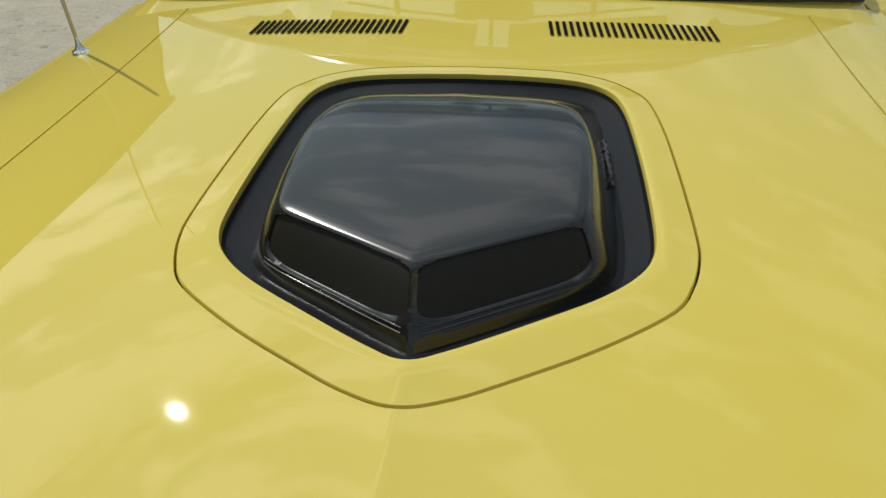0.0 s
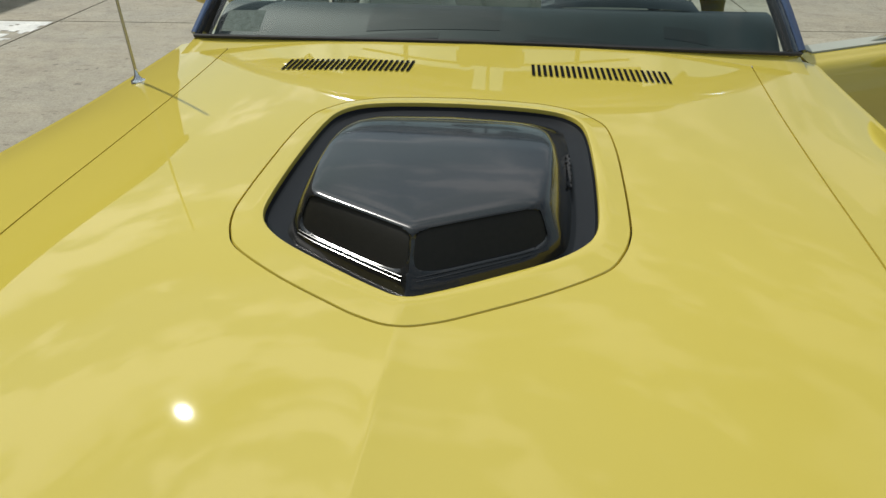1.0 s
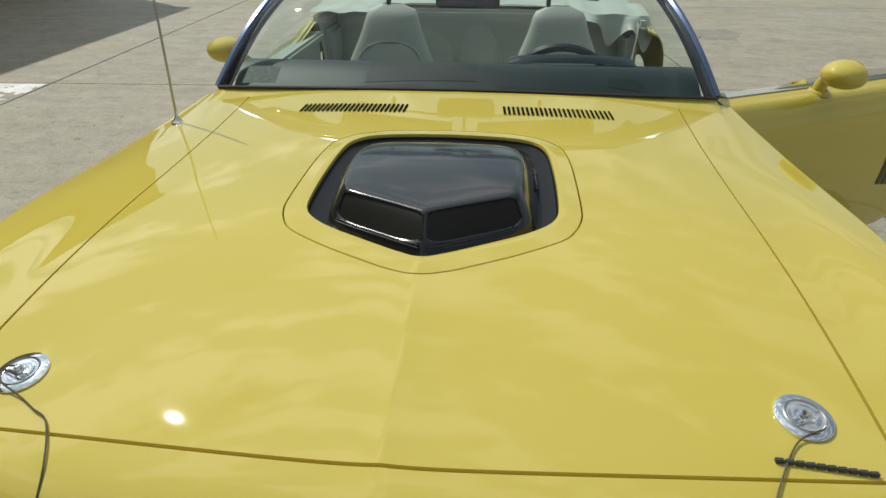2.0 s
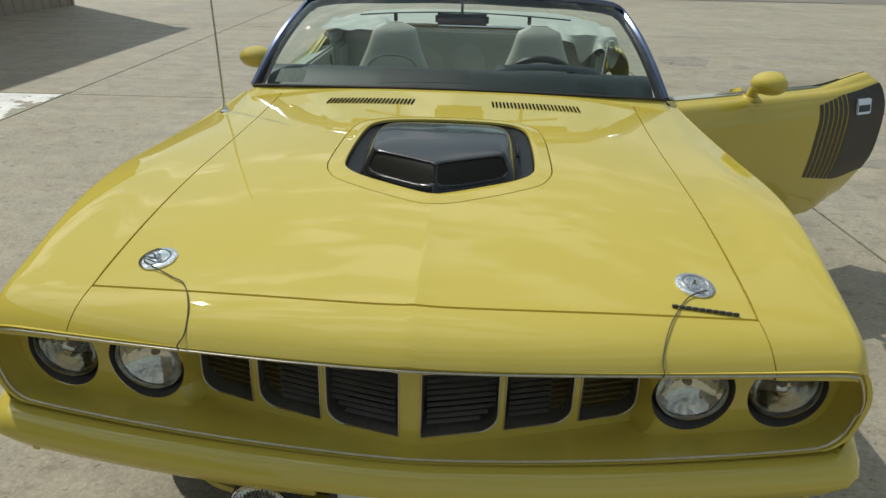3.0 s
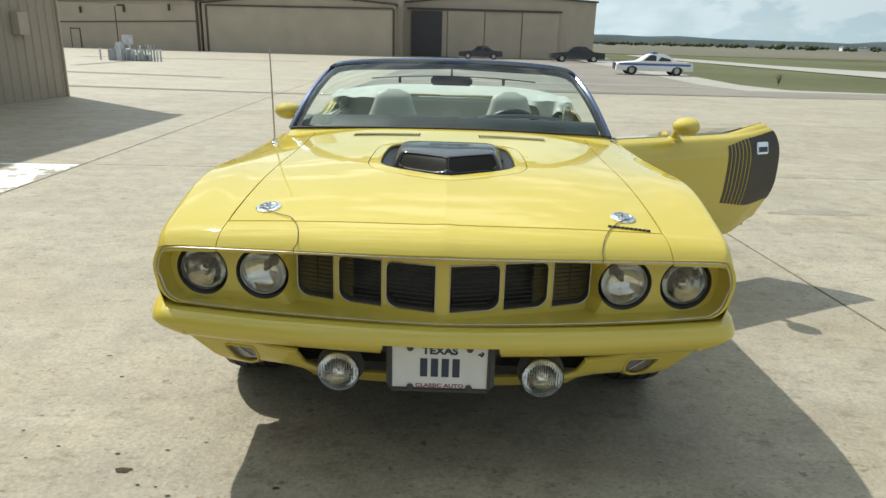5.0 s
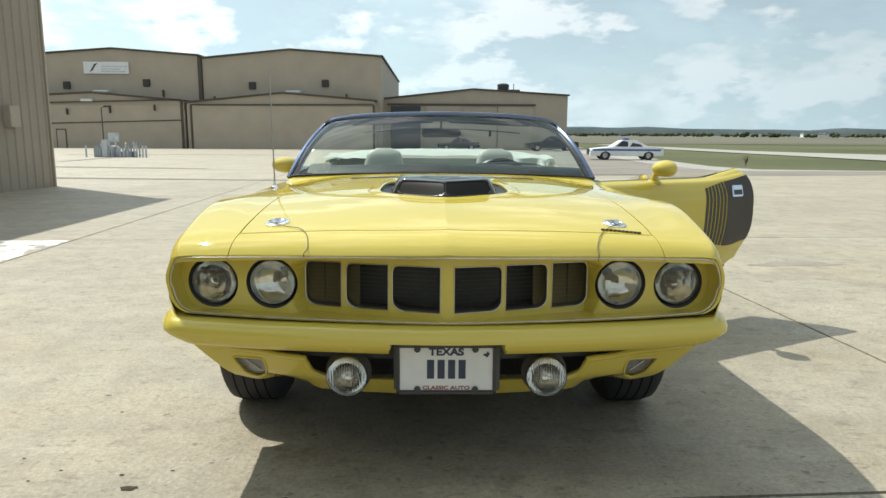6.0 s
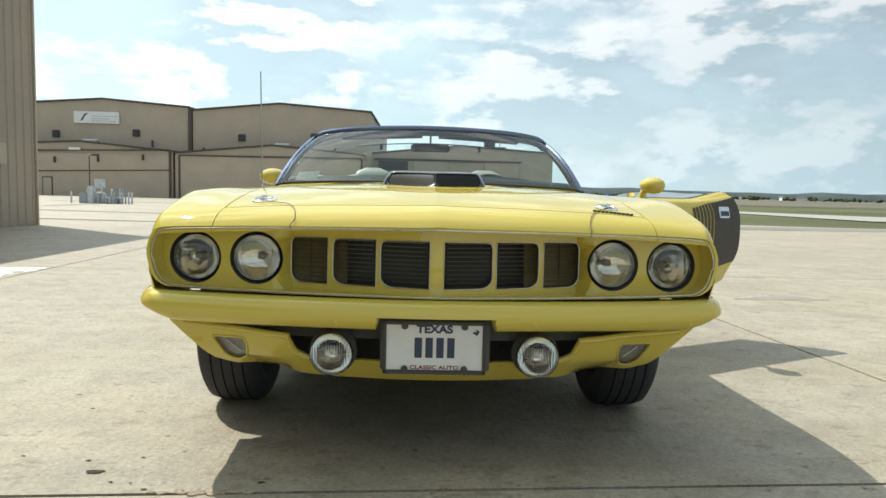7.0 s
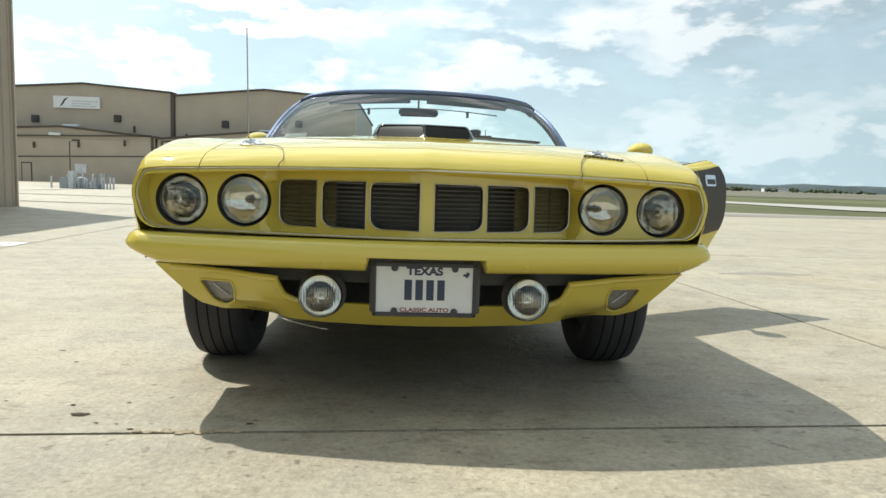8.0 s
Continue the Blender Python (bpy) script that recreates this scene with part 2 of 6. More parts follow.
CONCRETE = concrete_mat()
JOINT = mat("joint_sealant", (0.03, 0.027, 0.024), 0.9)
DIRT = mat("joint_dirt", (0.27, 0.25, 0.205), 0.9, 0.0, 0.0, 0.3, 40.0)
CRUST = mat("joint_crust", (0.30, 0.25, 0.17), 0.95, 0.0, 0.0, 0.35, 60.0)
CHALK = mat("chalky_white", (0.50, 0.53, 0.55), 0.6, 0.0, 0.0, 0.25, 3.0)
FAINT = mat("faint_oil_mark", (0.275, 0.255, 0.215), 0.9, 0.0, 0.0, 0.2, 6.0, 40.0, spec=0.2)
STAIN = mat("oil_stain", (0.075, 0.062, 0.045), 1.0, 0.0, 0.0, 0.4, 60.0, spec=0.0)
WHITE_LINE = mat("worn_white_paint", (0.72, 0.72, 0.68), 0.7, 0.0, 0.0, 0.3, 5.0, 40.0)
ASPHALT = mat("weathered_asphalt", (0.16, 0.145, 0.125), 0.9, 0.0, 0.0, 0.2, 0.2, 5.0)
LOT = mat("grey_lot_asphalt", (0.215, 0.195, 0.165), 0.9, 0.0, 0.0, 0.2, 0.25, 7.0)
SEAL = mat("tar_streak", (0.19, 0.175, 0.15), 0.9, 0.0, 0.0, 0.3, 0.4, 6.0)
BUSH = mat("dark_red_leaves", (0.09, 0.05, 0.04), 0.9, 0.0, 0.0, 0.4, 3.0)
GRASS = mat("dry_grass", (0.098, 0.104, 0.05), 0.95, 0.0, 0.0, 0.35, 0.04, 1.5, 0.03, 6.0, 0.2)
TAXI = mat("taxiway_concrete", (0.335, 0.325, 0.285), 0.9, 0.0, 0.0, 0.12, 0.3, 6.0)
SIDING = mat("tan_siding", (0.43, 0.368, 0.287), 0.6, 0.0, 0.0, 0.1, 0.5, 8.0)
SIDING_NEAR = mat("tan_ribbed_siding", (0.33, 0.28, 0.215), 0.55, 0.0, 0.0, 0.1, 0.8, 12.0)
ROOF_TRIM = mat("brown_trim", (0.085, 0.068, 0.055), 0.6)
WHITE_PAINT = mat("white_paint", (0.75, 0.76, 0.76), 0.5, 0.0, 0.0, 0.1)
GREY_PAINT = mat("grey_paint", (0.28, 0.32, 0.35), 0.5)
BLUE_PAINT = mat("blue_paint", (0.05, 0.12, 0.35), 0.4)
DARKGLASS = mat("dark_car_glass", (0.02, 0.025, 0.03), 0.08, 0.0, 0.5)
DARKCAR = mat("dark_car_paint", (0.015, 0.02, 0.03), 0.25, 0.0, 0.8)
FOLIAGE = mat("foliage", (0.05, 0.065, 0.03), 0.9, 0.0, 0.0, 0.4, 0.05, 1.0)
# the blue of distant haze is mixed into the woods' colour
HILL = mat("hazy_hill_woods", (0.055, 0.078, 0.08), 0.95, 0.0, 0.0, 0.3, 0.01, 0.1)
FIELD = mat("dry_brown_field", (0.115, 0.108, 0.07), 0.95, 0.0, 0.0, 0.3, 0.01, 0.2)
TILE_ROOF = mat("red_roof", (0.30, 0.12, 0.09), 0.8)
BARK = mat("bark", (0.09, 0.07, 0.05), 0.9)


# ---- mesh helpers ----
def thing(name, label, category, loc=(0, 0, 0), group="", kind=""):
    return tagged(new(name), label, category, group, kind) if loc == (0, 0, 0) else place(tagged(new(name), label, category, group, kind), loc)


def place(ob, loc):
    ob.location = loc
    return ob


def part(name, bm, material, parent=None, label="", smooth=True, sharp=40.0):
    me = bpy.data.meshes.new(name)
    bmesh.ops.recalc_face_normals(bm, faces=bm.faces)
    for f in bm.faces:
        f.smooth = smooth
    for e in bm.edges:
        if len(e.link_faces) == 2 and e.calc_face_angle(0.0) > radians(sharp):
            e.smooth = False
    bm.to_mesh(me)
    bm.free()
    me.materials.append(material)
    ob = new(name, me)
    if parent:
        ob.parent = parent
    if label:
        tagged(ob, label)
    return ob


def box(bm, x0, x1, y0, y1, z0, z1, bevel=0.0, m=None):
    r = bmesh.ops.create_cube(bm, size=1.0)
    vs = r["verts"]
    for v in vs:
        v.co = Vector((x0 + (v.co.x + 0.5) * (x1 - x0), y0 + (v.co.y + 0.5) * (y1 - y0), z0 + (v.co.z + 0.5) * (z1 - z0)))
    if bevel:
        es = list({e for v in vs for e in v.link_edges})
        r = bmesh.ops.bevel(bm, geom=es, offset=bevel, segments=2, affect="EDGES", clamp_overlap=True)
        vs = list({v for f in r["faces"] for v in f.verts} | {v for v in vs if v.is_valid})
    if m is not None:
        bmesh.ops.transform(bm, matrix=m, verts=vs)
    return bm


def boxed(*a, **k):
    return box(bmesh.new(), *a, **k)


def sheet(fn, nu, nv, bm=None, close_u=False):
    """A grid surface: fn(u, v) for u, v from 0 to 1."""
    bm = bm or bmesh.new()
    rows = [[bm.verts.new(fn(i / nu, j / nv)) for j in range(nv + 1)] for i in range(nu + (0 if close_u else 1))]
    for i in range(nu):
        for j in range(nv):
            a, b = rows[i], rows[(i + 1) % len(rows)]
            bm.faces.new((a[j], b[j], b[j + 1], a[j + 1]))
    return bm


def tube(pts, r, n=8, closed=False, bm=None):
    bm = bm or bmesh.new()
    pts = [Vector(p) for p in pts]
    k, rings, side = len(pts), [], None
    for i, p in enumerate(pts):
        t = (pts[(i + 1) % k] - pts[i - 1]) if closed else (pts[min(i + 1, k - 1)] - pts[max(i - 1, 0)])
        t.normalize()
        if side is None:
            side = t.orthogonal().normalized()
        side = (side - t * side.dot(t)).normalized()
        up = t.cross(side)
        rr = r(i / max(1, k - 1)) if callable(r) else r
        rings.append([bm.verts.new(p + rr * (math.cos(2 * math.pi * j / n) * side + math.sin(2 * math.pi * j / n) * up)) for j in range(n)])
    for i in range(k if closed else k - 1):
        a, b = rings[i], rings[(i + 1) % k]
        off = 0
        if closed and i == k - 1:
            off = min(range(n), key=lambda o: (b[o].co - a[0].co).length)
        for j in range(n):
            bm.faces.new((a[j], a[(j + 1) % n], b[(j + 1 + off) % n], b[(j + off) % n]))
    if not closed:
        bm.faces.new(rings[0])
        bm.faces.new(rings[-1][::-1])
    return bm


def lathe(profile, n=32, m=None, bm=None):
    """Turns (radius, height) pairs round the z axis, then moves by m."""
    bm = bm or bmesh.new()
    m = m or Matrix()
    rings = []
    for r, h in profile:
        if r < 1e-6:
            rings.append([bm.verts.new(m @ Vector((0, 0, h)))])
        else:
            rings.append([bm.verts.new(m @ Vector((r * math.cos(2 * math.pi * j / n), r * math.sin(2 * math.pi * j / n), h))) for j in range(n)])
    for a, b in zip(rings, rings[1:]):
        for j in range(n):
            q = (j + 1) % n
            if len(a) == 1:
                bm.faces.new((a[0], b[q], b[j]))
            elif len(b) == 1:
                bm.faces.new((a[j], a[q], b[0]))
            else:
                bm.faces.new((a[j], a[q], b[q], b[j]))
    return bm


def filled(outer, holes, fn, longest=0.05, rounds=3):
    """A flat outline with holes, cut fine and then bent by fn(a, b)."""
    bm = bmesh.new()
    for loop in (outer, *holes):
        vs = [bm.verts.new((a, 0, b)) for a, b in loop]
        for i in range(len(vs)):
            bm.edges.new((vs[i - 1], vs[i]))
    bmesh.ops.triangle_fill(bm, edges=bm.edges[:], use_beauty=True)
    for _ in range(rounds):
        es = [e for e in bm.edges if e.calc_length() > longest]
        if not es:
            break
        bmesh.ops.subdivide_edges(bm, edges=es, cuts=1)
        bmesh.ops.triangulate(bm, faces=bm.faces[:])
    for v in bm.verts:
        v.co = Vector(fn(v.co.x, v.co.z))
    return bm


def thicken(bm, depth):
    """Pulls the open border of a sheet along the vector depth, to give it an edge."""
    es = [e for e in bm.edges if e.is_boundary]
    r = bmesh.ops.extrude_edge_only(bm, edges=es)
    bmesh.ops.translate(bm, vec=depth, verts=[v for v in r["geom"] if isinstance(v, bmesh.types.BMVert)])
    return bm


def spline(pts, n, closed=True):
    """Points evenly on a Catmull-Rom curve."""
    P, out = [np.array(p, float) for p in pts], []
    k = len(P)
    for i in range(k if closed else k - 1):
        if closed:
            a, b, c, d = P[i - 1], P[i], P[(i + 1) % k], P[(i + 2) % k]
        else:
            a, b, c, d = P[max(i - 1, 0)], P[i], P[i + 1], P[min(i + 2, k - 1)]
        for j in range(12):
            t = j / 12
            out.append(0.5 * (2 * b + (c - a) * t + (2 * a - 5 * b + 4 * c - d) * t * t + (3 * b - a - 3 * c + d) * t ** 3))
    out.append(P[0] if closed else P[-1])
    out = np.array(out)
    d = np.r_[0, np.cumsum(np.linalg.norm(np.diff(out, axis=0), axis=1))]
    s = np.linspace(0, d[-1], n + 1)[: n if closed else n + 1]
    return [tuple(float(np.interp(q, d, out[:, c])) for c in range(out.shape[1])) for q in s]


def sstep(a, b, x):
    t = min(1.0, max(0.0, (x - a) / (b - a)))
    return t * t * (3 - 2 * t)


# ---- ground ----
def gz(y):
    """The apron falls gently away towards the hangars and lifts a little at the joint before the car."""
    return 0.045 * (1 - sstep(-0.4, 1.1, y)) - 0.0095 * max(0.0, min(y, 85.0) - 1.5)


CA, SA = math.cos(radians(3.2)), math.sin(radians(3.2))


def slab_xy(i, j):
    """Corner of the slab grid, which is turned a little from the car."""
    u, v = 2.41 + 6.2 * i, -0.175 + 5.87 * j
    return u * CA - v * SA, u * SA + v * CA


gy = [-60, -20, 0, 3, 6, 9, 14, 20, 30, 45, 60, 82, 120, 200, 400, 900, 2000, 4500]
gx = [-3500, -1200, -400, -150, -60, -30, -15, -6, 0, 6, 15, 30, 60, 150, 400, 1200, 3500]
bm = bmesh.new()
gv = [[bm.verts.new((x, y, gz(y) - 0.05)) for x in gx] for y in gy]
for i in range(len(gy) - 1):
    for j in range(len(gx) - 1):
        bm.faces.new((gv[i][j], gv[i][j + 1], gv[i + 1][j + 1], gv[i + 1][j]))
tagged(part("ground", bm, GRASS), "flat dry grass airfield reaching the horizon", "ground", "", "structure")

apron = thing("pavement", "sunlit pale concrete apron of jointed slabs with stains", "pavement", (0, 0, 0), "", "structure")


def slab_mesh(bm, c, gap, n=4):
    (x0, y0), (x1, y1), (x2, y2), (x3, y3) = c
    cx, cy = sum(p[0] for p in c) / 4, sum(p[1] for p in c) / 4
    top = []
    for x, y in c:
        d = Vector((cx - x, cy - y)).normalized() * gap
        top.append((x + d.x, y + d.y))
    g = []
    for a in range(n + 1):
        row = []
        for b in range(n + 1):
            u, v = a / n, b / n
            x = (1 - u) * (1 - v) * top[0][0] + u * (1 - v) * top[1][0] + u * v * top[2][0] + (1 - u) * v * top[3][0]
            y = (1 - u) * (1 - v) * top[0][1] + u * (1 - v) * top[1][1] + u * v * top[2][1] + (1 - u) * v * top[3][1]
            row.append(bm.verts.new((x, y, gz(y))))
        g.append(row)
    fs = [bm.faces.new((g[a][b], g[a + 1][b], g[a + 1][b + 1], g[a][b + 1])) for a in range(n) for b in range(n)]
    border = [e for f in fs for e in f.edges if e.is_boundary]
    r = bmesh.ops.extrude_edge_only(bm, edges=list(set(border)))
    bmesh.ops.translate(bm, vec=(0, 0, -0.04), verts=[v for v in r["geom"] if isinstance(v, bmesh.types.BMVert)])


jb = bmesh.new()
jv = [[jb.verts.new((x, y, gz(y) - 0.014)) for x in (-24, -6, 6, 22)] for y in (-13, -1, -0.4, -0.15, 0.1, 0.35, 0.6, 0.85, 1.1, 1.5, 6, 20, 24)]
for a in range(12):
    for b in range(3):
        jb.faces.new((jv[a][b], jv[a][b + 1], jv[a + 1][b + 1], jv[a + 1][b]))
part("joint_filler", jb, JOINT, apron)
rest = bmesh.new()
for i in range(-9, 9):
    for j in range(-3, 15):
        c = [slab_xy(i, j), slab_xy(i + 1, j), slab_xy(i + 1, j + 1), slab_xy(i, j + 1)]
        if -3 <= i <= 2 and -2 <= j <= 3:
            b1 = bmesh.new()
            slab_mesh(b1, c, 0.013, 20 if -1 <= j <= 0 else 4)
            part("slab", b1, CONCRETE, apron)
        elif c[0][0] < -4 or j < 4:
            slab_mesh(rest, c, 0.012)
tagged(part("far_slabs", rest, CONCRETE, apron), "", "", "", "stuff")

# ---- car shape ----
def ylip(x):
    return -0.06 + 0.085 * (abs(x) / 0.78) ** 1.6


def Y(x, s):
    t = sstep(0.0, 1.1, s)
    return ylip(x) * (1 - t) - 0.06 * t + s


def s_of(x, y):
    s = y + 0.06
    for _ in range(8):
        t = sstep(0.0, 1.1, s)
        s = y - ylip(x) * (1 - t) + 0.06 * t
    return s


BASE = np.polyfit((0, 0.05, 0.11, 0.25, 0.36, 0.53, 0.75, 0.95, 1.15, 1.4, 1.52, 1.72, 1.95), (0.848, 0.857, 0.869, 0.892, 0.907, 0.926, 0.939, 0.944, 0.9465, 0.949, 0.9515, 0.961, 0.974), 6)


def ztop(x, s):
    ax = abs(x)
    z = float(np.polyval(BASE, s)) - 0.042 * math.exp(-s / 0.034)
    z += 0.002 - 0.010 * (ax / 0.6) ** 2 * (1 - 0.5 * sstep(0.5, 1.0, ax))
    z -= 0.45 * max(0.0, float(np.polyval(BASE, s)) - 0.949) * sstep(1.35, 1.5, s) * sstep(0.4, 0.75, ax)
    z -= (0.020 + 0.03 * sstep(0.3, 1.4, s)) * (ax / 0.9) ** 4
    z += 0.009 * sstep(0.0, 0.55, s) * (1 - sstep(0.6, 1.5, s)) * sstep(0.72, 0.87, ax)
    z -= 0.0035 * (1 - 0.75 * sstep(0.9, 1.25, s)) * (1 - math.exp(-(math.sqrt(ax * ax + 0.00002) - 0.0045) / 0.035))
    return z


def surf(x, y, up=0.0):
    return Vector((x, y, ztop(x, s_of(x, y)) + up))


car = thing("car", "bright yellow 1970s muscle convertible with black hood scoop, driver door open", "car")

SEAM_H = [(0, 0.460), (0.05, 0.474), (0.101, 0.499), (0.189, 0.548), (0.269, 0.606), (0.296, 0.648), (0.311, 0.695), (0.316, 0.744), (0.317, 0.875), (0.314, 1.005), (0.302, 1.106), (0.276, 1.151), (0.239, 1.186), (0.175, 1.212), (0.094, 1.222), (0.03, 1.224)]
HOLE_H = [(0, 0.516), (0.04, 0.532), (0.122, 0.578), (0.193, 0.621), (0.236, 0.659), (0.258, 0.695), (0.267, 0.745), (0.270, 0.86), (0.268, 0.97), (0.262, 1.065), (0.248, 1.122), (0.215, 1.158), (0.16, 1.176), (0.083, 1.184), (0.03, 1.185)]


def both(h):
    return [(x, y) for x, y in h] + [(-x, y) for x, y in h[:0:-1]]


CEN = (0.0, 0.85)


def radial(half):
    """The distance of a closed outline from CEN, by angle."""
    pts = spline(both(half), 240)
    a = np.array([math.atan2(y - CEN[1], x - CEN[0]) for x, y in pts])
    r = np.array([math.hypot(y - CEN[1], x - CEN[0]) for x, y in pts])
    o = np.argsort(a)
    a, r = a[o], r[o]
    a = np.r_[a[-1] - 2 * math.pi, a, a[0] + 2 * math.pi]
    r = np.r_[r[-1], r, r[0]]
    return lambda th: float(np.interp((th + math.pi) % (2 * math.pi) - math.pi, a, r))


R_SEAM, R_HOLE = radial(SEAM_H), radial(HOLE_H)
HOOD_R = 1.67
HX0, HX1 = 0.680, 0.702


def hood_x(y):
    """Half width of the hood, slightly waisted."""
    t = min(1.0, max(0.0, (y - 0.11) / 1.5))
    return HX0 + (HX1 - HX0) * t - 0.021 * math.sin(math.pi * t)


def hood_s(x):
    """How far behind the lip the front edge of the hood lies."""
    return 0.122 - 0.015 * (x / HX0) ** 2


def hood_edge():
    # finer towards the centre crease
    fine = [math.copysign(abs(q) ** 1.8, q) for q in (-1 + 2 * i / 72 for i in range(72))]
    pts = [(HX0 * q, Y(HX0 * q, hood_s(HX0 * q))) for q in fine]
    y0, y1 = Y(HX0, hood_s(HX0)), HOOD_R - 0.06
    pts += [(hood_x(y0 + (y1 - y0) * i / 40), y0 + (y1 - y0) * i / 40) for i in range(40)]
    pts += [(-HX1 * q, y1) for q in fine]
    pts += [(-hood_x(y1 + (y0 - y1) * i / 40), y1 + (y0 - y1) * i / 40) for i in range(40)]
    return pts


def build_hood():
    bm, rings, edge, NR = bmesh.new(), [], hood_edge(), 40
    for k in range(NR + 1):
        ring = []
        for x, y in edge:
            th = math.atan2(y - CEN[1], x - CEN[0])
            r = R_SEAM(th) + 0.0014
            a, b = CEN[0] + r * math.cos(th), CEN[1] + r * math.sin(th)
            t = k / NR
            ring.append(bm.verts.new(surf(a + (x - a) * t, b + (y - b) * t)))
        rings.append(ring)
    n = len(edge)
    for k in range(NR):
        for j in range(n):
            bm.faces.new((rings[k][j], rings[k][(j + 1) % n], rings[k + 1][(j + 1) % n], rings[k + 1][j]))
    thicken(bm, (0, 0, -0.03))
    return part("hood", bm, PAINT, car, "yellow hood with a raised centre crease")


hood = build_hood()


def ring_sheet(levels, n=160, cap=False):
    """levels: functions of the angle giving a point."""
    bm = bmesh.new()
    rows = [[bm.verts.new(f(-math.pi + 2 * math.pi * j / n)) for j in range(n)] for f in levels]
    for a, b in zip(rows, rows[1:]):
        for j in range(n):
            bm.faces.new((a[j], a[(j + 1) % n], b[(j + 1) % n], b[j]))
    if cap:
        bm.faces.new(rows[-1])
    return bm


def polar(th, r):
    return CEN[0] + r * math.cos(th), CEN[1] + r * math.sin(th)


def bez(t, dz=0.0, off=0.0):
    def f(th):
        a, b = R_SEAM(th) - 0.0012, R_HOLE(th)
        x, y = polar(th, a + (b - a) * t + off)
        return surf(x, y, dz)
    return f


part("scoop_bezel", ring_sheet([bez(0, -0.02), bez(0, -0.002), bez(0.03, 0.0), bez(0.3, 0.001), bez(0.6, 0.002), bez(0.85, 0.003), bez(0.97, 0.002), bez(1, -0.001), bez(1, -0.012)], 320), PAINT, car, "yellow surround ring of the hood scoop")
# dark ring below the seam, coloured as the shade in the gap
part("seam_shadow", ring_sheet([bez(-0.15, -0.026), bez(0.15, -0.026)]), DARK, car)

# scoop: a black tray in the opening and the hump with two intakes
SC_BASE = [(0, 0.549), (0.011, 0.554), (0.09, 0.598), (0.165, 0.640), (0.202, 0.670), (0.216, 0.71), (0.222, 0.83), (0.219, 1.0), (0.212, 1.06), (0.185, 1.11), (0.03, 1.13)]
SC_TOP = [(0, 0.605), (0.012, 0.610), (0.08, 0.643), (0.150, 0.677), (0.166, 0.688), (0.175, 0.706), (0.181, 0.75), (0.185, 0.80), (0.187, 0.87), (0.182, 0.935), (0.164, 0.982), (0.12, 1.0), (0.03, 1.005)]
R_BASE, R_TOP = radial(SC_BASE), radial(SC_TOP)
SC_T = (-0.3, -0.18, -0.06, 0.03, 0.08, 0.14, 0.20, 0.26, 0.32, 0.38, 0.44, 0.50, 0.56, 0.62, 0.68, 0.74, 0.82, 0.89, 0.95, 1.0)
SC_W = (0.0, 0.01, 0.06, 0.13, 0.18, 0.25, 0.32, 0.39, 0.46, 0.53, 0.595, 0.66, 0.72, 0.775, 0.825, 0.87, 0.925, 0.962, 0.982, 0.99)
SC_N = 360


def sc_z(y):
    return 0.989 + 0.006 * sstep(0.6, 0.8, y) - 0.012 * sstep(0.85, 1.05, y)


def sc(t):
    """t: from base to top outline, rising from the hood's height to the scoop's top."""
    w = float(np.interp(t, SC_T, SC_W))

    def f(th):
        a, b = R_BASE(th), R_TOP(th)
        x, y = polar(th, a + (b - a) * t)
        z0 = surf(x, y).z - 0.012
        return Vector((x, y, z0 + (sc_z(y) - z0) * w - 0.014 * max(0.0, 0.05 - t) / 0.35))
    return f


def sc_in(k):
    def f(th):
        x, y = polar(th, R_TOP(th) * k)
        return Vector((x, y, sc_z(y) + 0.003 * (1 - k ** 8)))
    return f


def tray(t, dz):
    def f(th):
        a, b = R_HOLE(th) - 0.004, R_BASE(th) - 0.01
        x, y = polar(th, a + (b - a) * t)
        return surf(x, y, dz)
    return f


part("scoop_tray", ring_sheet([bez(1, -0.006, -0.0005), tray(0.0, -0.012), tray(0.15, -0.015), tray(0.5, -0.019), tray(0.8, -0.022), tray(1.0, -0.024)], 320), TRAY, car, "satin black tray round the scoop")
SC_FINE = sorted(set(SC_T) | {0.11, 0.17, 0.23, 0.65, 0.71, 0.78, 0.86})


def recess(q, t):
    """How far the face sinks into the intake: q is the angle from the tip in degrees."""
    a, b = (q - 23.2) / 22.6, (t - 0.46) / 0.385
    return 1 - sstep(0.80, 1.06, (abs(a) ** 5 + abs(b) ** 5) ** 0.2)


def sc_front(t, th):
    p = sc(t)(th)
    q = abs((math.degrees(th) + 90 + 180) % 360 - 180)
    return p + Vector((0, 0.030, -0.002)) * recess(q, t)


